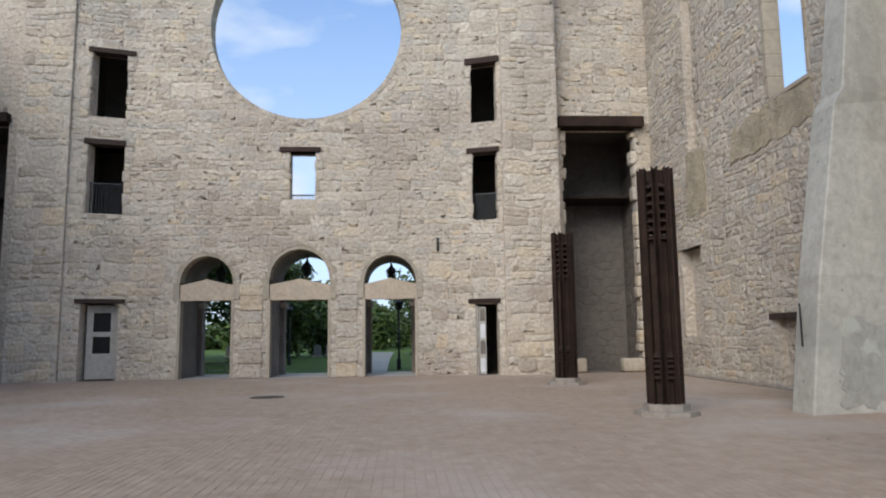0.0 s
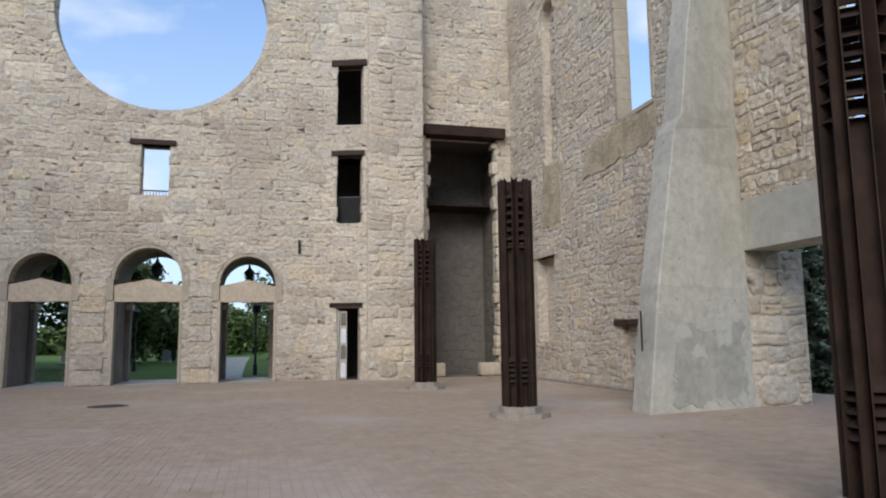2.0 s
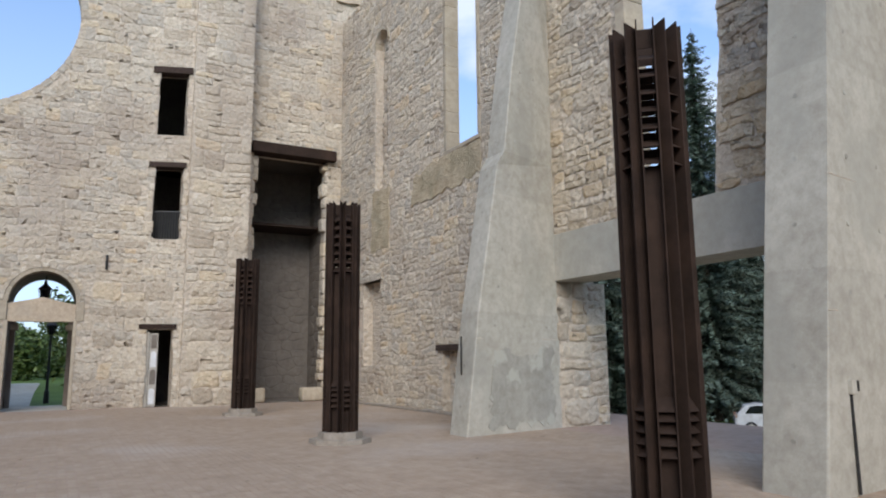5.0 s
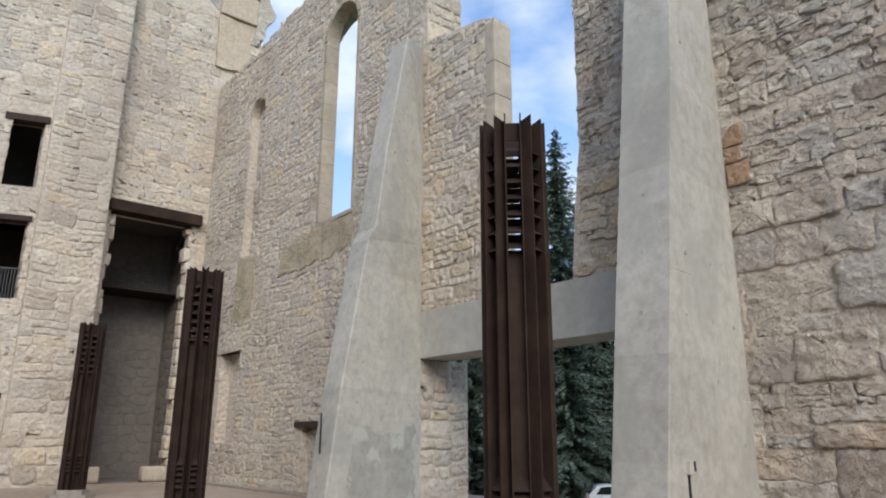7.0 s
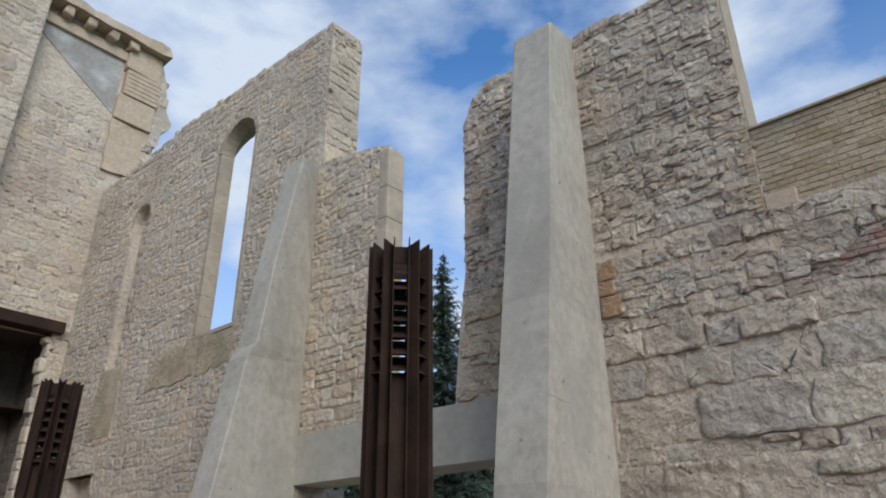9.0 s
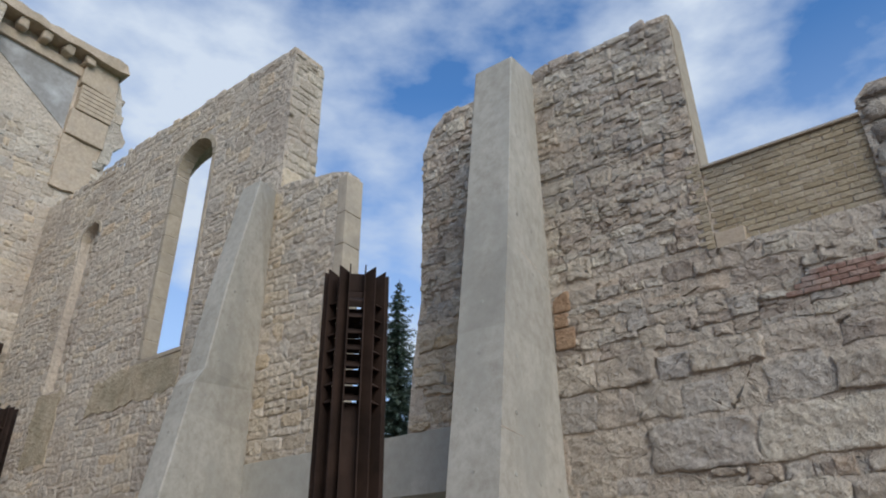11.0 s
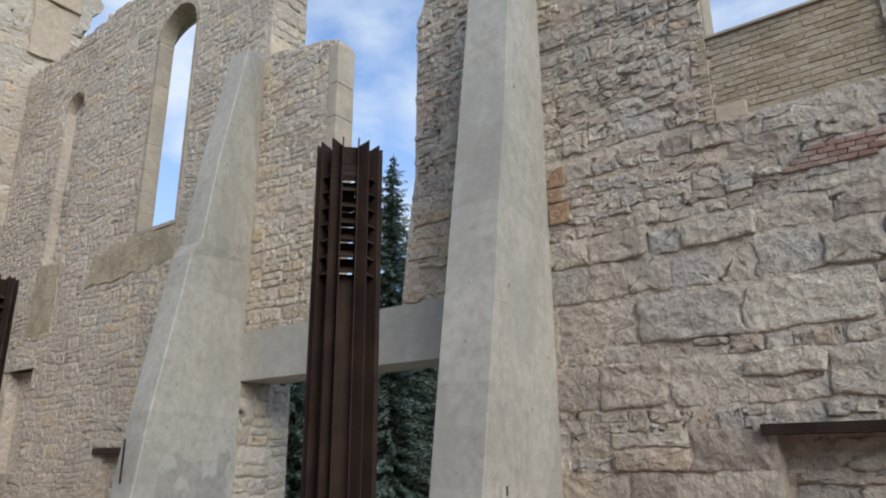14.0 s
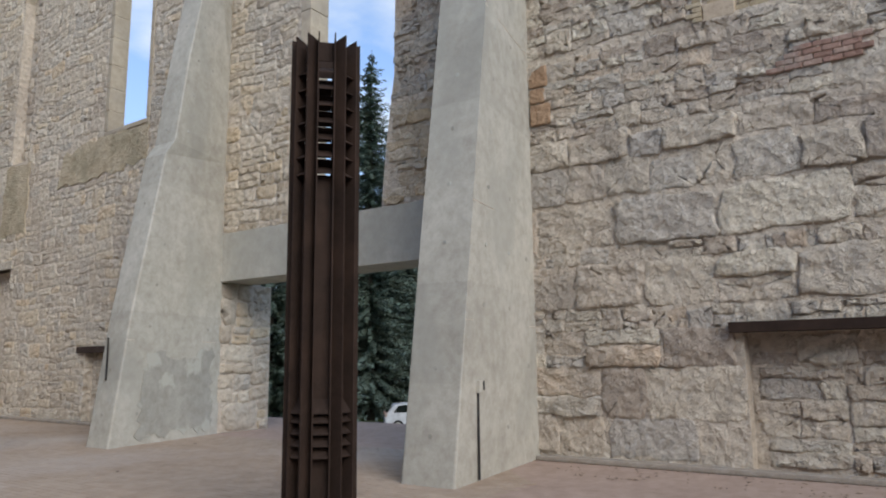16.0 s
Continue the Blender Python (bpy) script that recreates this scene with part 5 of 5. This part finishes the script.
leafy_tree(-9.6, 47, 7.4, 3.6, 21, "dense dark green tree on the lawn beyond the porch", 9000)
leafy_tree(-14.5, 42, 10.5, 4.6, 22, "dense dark green tree on the lawn beyond the porch", 9000)
leafy_tree(-7.0, 62, 6.2, 3.6, 23, "dense dark green tree on the lawn beyond the porch", 9000)
leafy_tree(1.2, 60, 6.6, 4.2, 24, "thin-leaved tree with open limbs beside the footpath", 4200, leaf=0.2)
leafy_tree(-3.6, 86, 5.0, 4.2, 29, "dense dark green tree on the lawn beyond the porch", 7000)
leafy_tree(-9.8, 55, 7.6, 4.2, 30, "dense dark green tree on the lawn beyond the porch", 8000)
leafy_tree(-5.4, 95, 5.6, 4.5, 25, "dense dark green tree on the lawn beyond the porch", 7000)
leafy_tree(-12.2, 37.5, 7.5, 3.2, 27, "dense dark green tree on the lawn beyond the porch", 6500)
leafy_tree(-17.5, 50, 9.5, 4.6, 28, "dense dark green tree on the lawn beyond the porch", 8000)
leafy_tree(-21, 58, 11.0, 6.0, 26, "dense dark green tree on the lawn beyond the porch", 8000)
rnd = random.Random(77)
hedge_pts = [((rnd.uniform(-60, 40), rnd.uniform(100, 125), rnd.uniform(0.0, 3.0)), rnd.uniform(1.2, 2.4)) for _ in range(340)]
tagged(part("shrubbery", leaf_cloud(hedge_pts, 1, 26000, 0.6, rnd), LEAF), "green shrubs and far trees closing the lawn", "shrubs", kind="stuff")
for k, (x, y) in enumerate(((-14.6, 60), (-7.0, 57.5), (-6.3, 60), (-10.4, 59))):
    stone = thing("gravestone", "small grey gravestone standing on the lawn", "gravestone", "gravestones on the lawn", (x, y, -0.12))
    part("slab", prism(arch(-0.3, 0.15, 0.3, 0.8, 0.22, 8), [], lambda u, v, d: (u, -d, v), 0.0, 0.14), PLASTER, stone)
    part("footing", box(-0.42, -0.24, 0, 0.42, 0.1, 0.16, 0.02), CONCRETE, stone)

bench = thing("iron_fence", "low dark iron railing beyond the porch arch", "railing")
for z in (0.35, 0.05):
    part("rail", box(-8.5, 31.0, z - 0.02, -6.9, 31.04, z + 0.02), CONCRETE, bench)
for k in range(3):
    part("post", box(-8.5 + 0.78 * k, 31.0, -0.12, -8.45 + 0.78 * k, 31.05, 0.37), CONCRETE, bench)

thicket_pts = [((rnd.uniform(40, 62), rnd.uniform(14, 56), rnd.uniform(-1.5, 8.0)), rnd.uniform(1.5, 3.0)) for _ in range(200)]
tagged(part("thicket", leaf_cloud(thicket_pts, 1, 16000, 0.7, rnd), NEEDLE), "dark evergreen thicket along the far side of the street", "trees", kind="stuff")

# stone retaining wall and car at street level
ret = tagged(new("retaining_wall"), "low grey stone retaining wall by the street", "wall", kind="structure")
part("core", box(16.0, 23.0, -1.9, 24.0, 23.5, -0.15, 0.03), MORTAR, ret)
lay(ret, rubble(field(rect(16.1, -1.8, 23.9, -0.2), []), 16, -1.8, 24, -0.2, size=0.9, joint=0.02, relief=0.05, seed=51), lambda u, v, d: (u, 23.0 - d, v), STONE_NEAR, lambda u, v: True, False, limit=120)


def hatchback(x, y, turn):
    z = fall(x, y)
    ob = thing("parked_car", "white hatchback parked at the street", "car", "", (x, y, z), turn)
    side = [(-1.95, 0.35), (-1.98, 0.75), (-1.85, 1.0), (-1.45, 1.42), (-0.9, 1.5), (0.1, 1.46), (0.85, 1.02), (1.7, 0.85), (1.95, 0.6), (1.95, 0.32)]
    bm = prism(side, [], lambda u, v, d: (u, d, v), -0.84, 0.84)
    bmesh.ops.bevel(bm, geom=[e for e in bm.edges if abs(e.verts[0].co.y - e.verts[1].co.y) < 0.1 and len(e.link_faces) == 2 and e.calc_face_angle(0) > 0.9], offset=0.07, segments=3, affect="EDGES")
    body = part("body", bm, WHITE, ob)
    for s in (-1, 1):
        part("side_window", prism([(-1.5, 1.02), (-1.25, 1.38), (-0.85, 1.43), (0.05, 1.4), (0.62, 1.04)], [], lambda u, v, d: (u, s * d, v), 0.835, 0.848), GLASS, body)
        part("tail_light", box(-1.97, s * 0.6, 0.8, -1.86, s * 0.82, 1.0, 0.01), RBRICK, body)
        for wx in (-1.25, 1.25):
            wheel = part("wheel", tube([(wx, s * 0.68, 0.31), (wx, s * 0.87, 0.31)], 0.31, 18), RUBBER, ob)
            part("rim", tube([(wx, s * 0.86, 0.31), (wx, s * 0.885, 0.31)], 0.2, 12), CONCRETE, wheel)
    part("rear_window", prism([(-0.62, 1.05), (0.62, 1.05), (0.55, 1.36), (-0.55, 1.36)], [], lambda u, v, d: (-1.83 + (v - 1.05) * 0.8 - d, u, v), 0.0, 0.02), GLASS, body)
    return ob


hatchback(32.3, 23.9, -48)

# street behind the ruin and the low stone wall on its far side
along, away = Vector((0.669, -0.743, 0)), Vector((0.743, 0.669, 0))
strip = [tuple(along * s + away * d + Vector((0, 0, -2.314))) for s, d in ((-13, 36), (60, 36), (60, 46), (-13, 46))]
tagged(part("road", (strip, [(0, 1, 2, 3)]), ASPHALT), "grey asphalt street where a car is parked", "road", kind="structure")
garden_wall = thing("garden_wall", "low grey rubble stone wall beside the street", "wall", "", (29.6, 34.7, -2.34), -48)
part("wall_body", box(-3.2, -0.2, 0.0, 5.6, 0.2, 1.28, 0.03), MORTAR, garden_wall)
part("coping", box(-3.3, -0.27, 1.28, 5.7, 0.27, 1.4, 0.03), KERBSTONE, garden_wall)

rnd = random.Random(31)
lv, lf = [], []
for _ in range(150):
    near_wall = rnd.random() < 0.7
    x, y = (rnd.uniform(8.2, 9.25), rnd.uniform(-1.0, 4.2)) if near_wall else (rnd.uniform(-6, 9), rnd.uniform(4, 24))
    a, s = rnd.uniform(0, 6.28), rnd.uniform(0.015, 0.04)
    i = len(lv)
    lv += [(x + s * math.cos(a), y + s * math.sin(a), 0.008), (x - 0.5 * s * math.sin(a), y + 0.5 * s * math.cos(a), 0.014), (x - s * math.cos(a), y - s * math.sin(a), 0.008), (x + 0.5 * s * math.sin(a), y - 0.5 * s * math.cos(a), 0.012)]
    lf.append((i, i + 1, i + 2, i + 3))
tagged(part("fallen_leaves", (lv, lf), DRYLEAF), "dry brown leaves scattered on the paving", "leaves", kind="stuff")

# ---------------------------------------------------------------- walls that close the place behind the camera
# the left wall stays out of view; its height is tuned to shade the left
tagged(part("wall_left", box(LEFT_X - 1.0, -15, 0, LEFT_X, 25.7, 14.2), MORTAR), "plain rubble side wall, unseen, height set for its shade", "wall", kind="structure")
tagged(part("wall_back", box(LEFT_X - 1.0, -16, 0, 10.5, -15, 6.0), MORTAR), "plain rubble wall", "wall", kind="structure")

# ---------------------------------------------------------------- paving bricks, laid in running bond
pave_v, pave_f, singles = [], [], 0
prnd = random.Random(9)
LONG, WIDE, GAP = 0.21, 0.105, 0.005


def paver(x0, y0, x1, y1, top):
    e = 0.003
    v = [(x0, y0, -0.02), (x1, y0, -0.02), (x1, y1, -0.02), (x0, y1, -0.02), (x0 + e, y0 + e, top), (x1 - e, y0 + e, top), (x1 - e, y1 - e, top), (x0 + e, y1 - e, top)]
    return v, [(0, 1, 5, 4), (1, 2, 6, 5), (2, 3, 7, 6), (3, 0, 4, 7), (4, 5, 6, 7)]


col = 0
x = LEFT_X
while x < SIDE_X - 0.2:
    y = 4.0 - (LONG / 2 if col % 2 else 0)
    far = 25.2 if -11 < x else 20
    while y < far:
        if abs(x) < 1.15 * y + 3.0:
            top = prnd.uniform(-0.0015, 0.002)
            v, f = paver(x + GAP / 2, y + GAP / 2, x + WIDE - GAP / 2, y + LONG - GAP / 2, top)
            if y < 7.0 and 0.0 < x < 1.4 and singles < 290:
                part("paver", (v, f), PAVER, floor)
                singles += 1
            else:
                b = len(pave_v)
                pave_v += v
                pave_f += [tuple(i + b for i in q) for q in f]
        y += LONG
    x += WIDE
    col += 1
rest = part("pavers", (pave_v, pave_f), PAVER, floor, "reddish tan clay pavers in running bond")
rest["kind"] = "stuff"
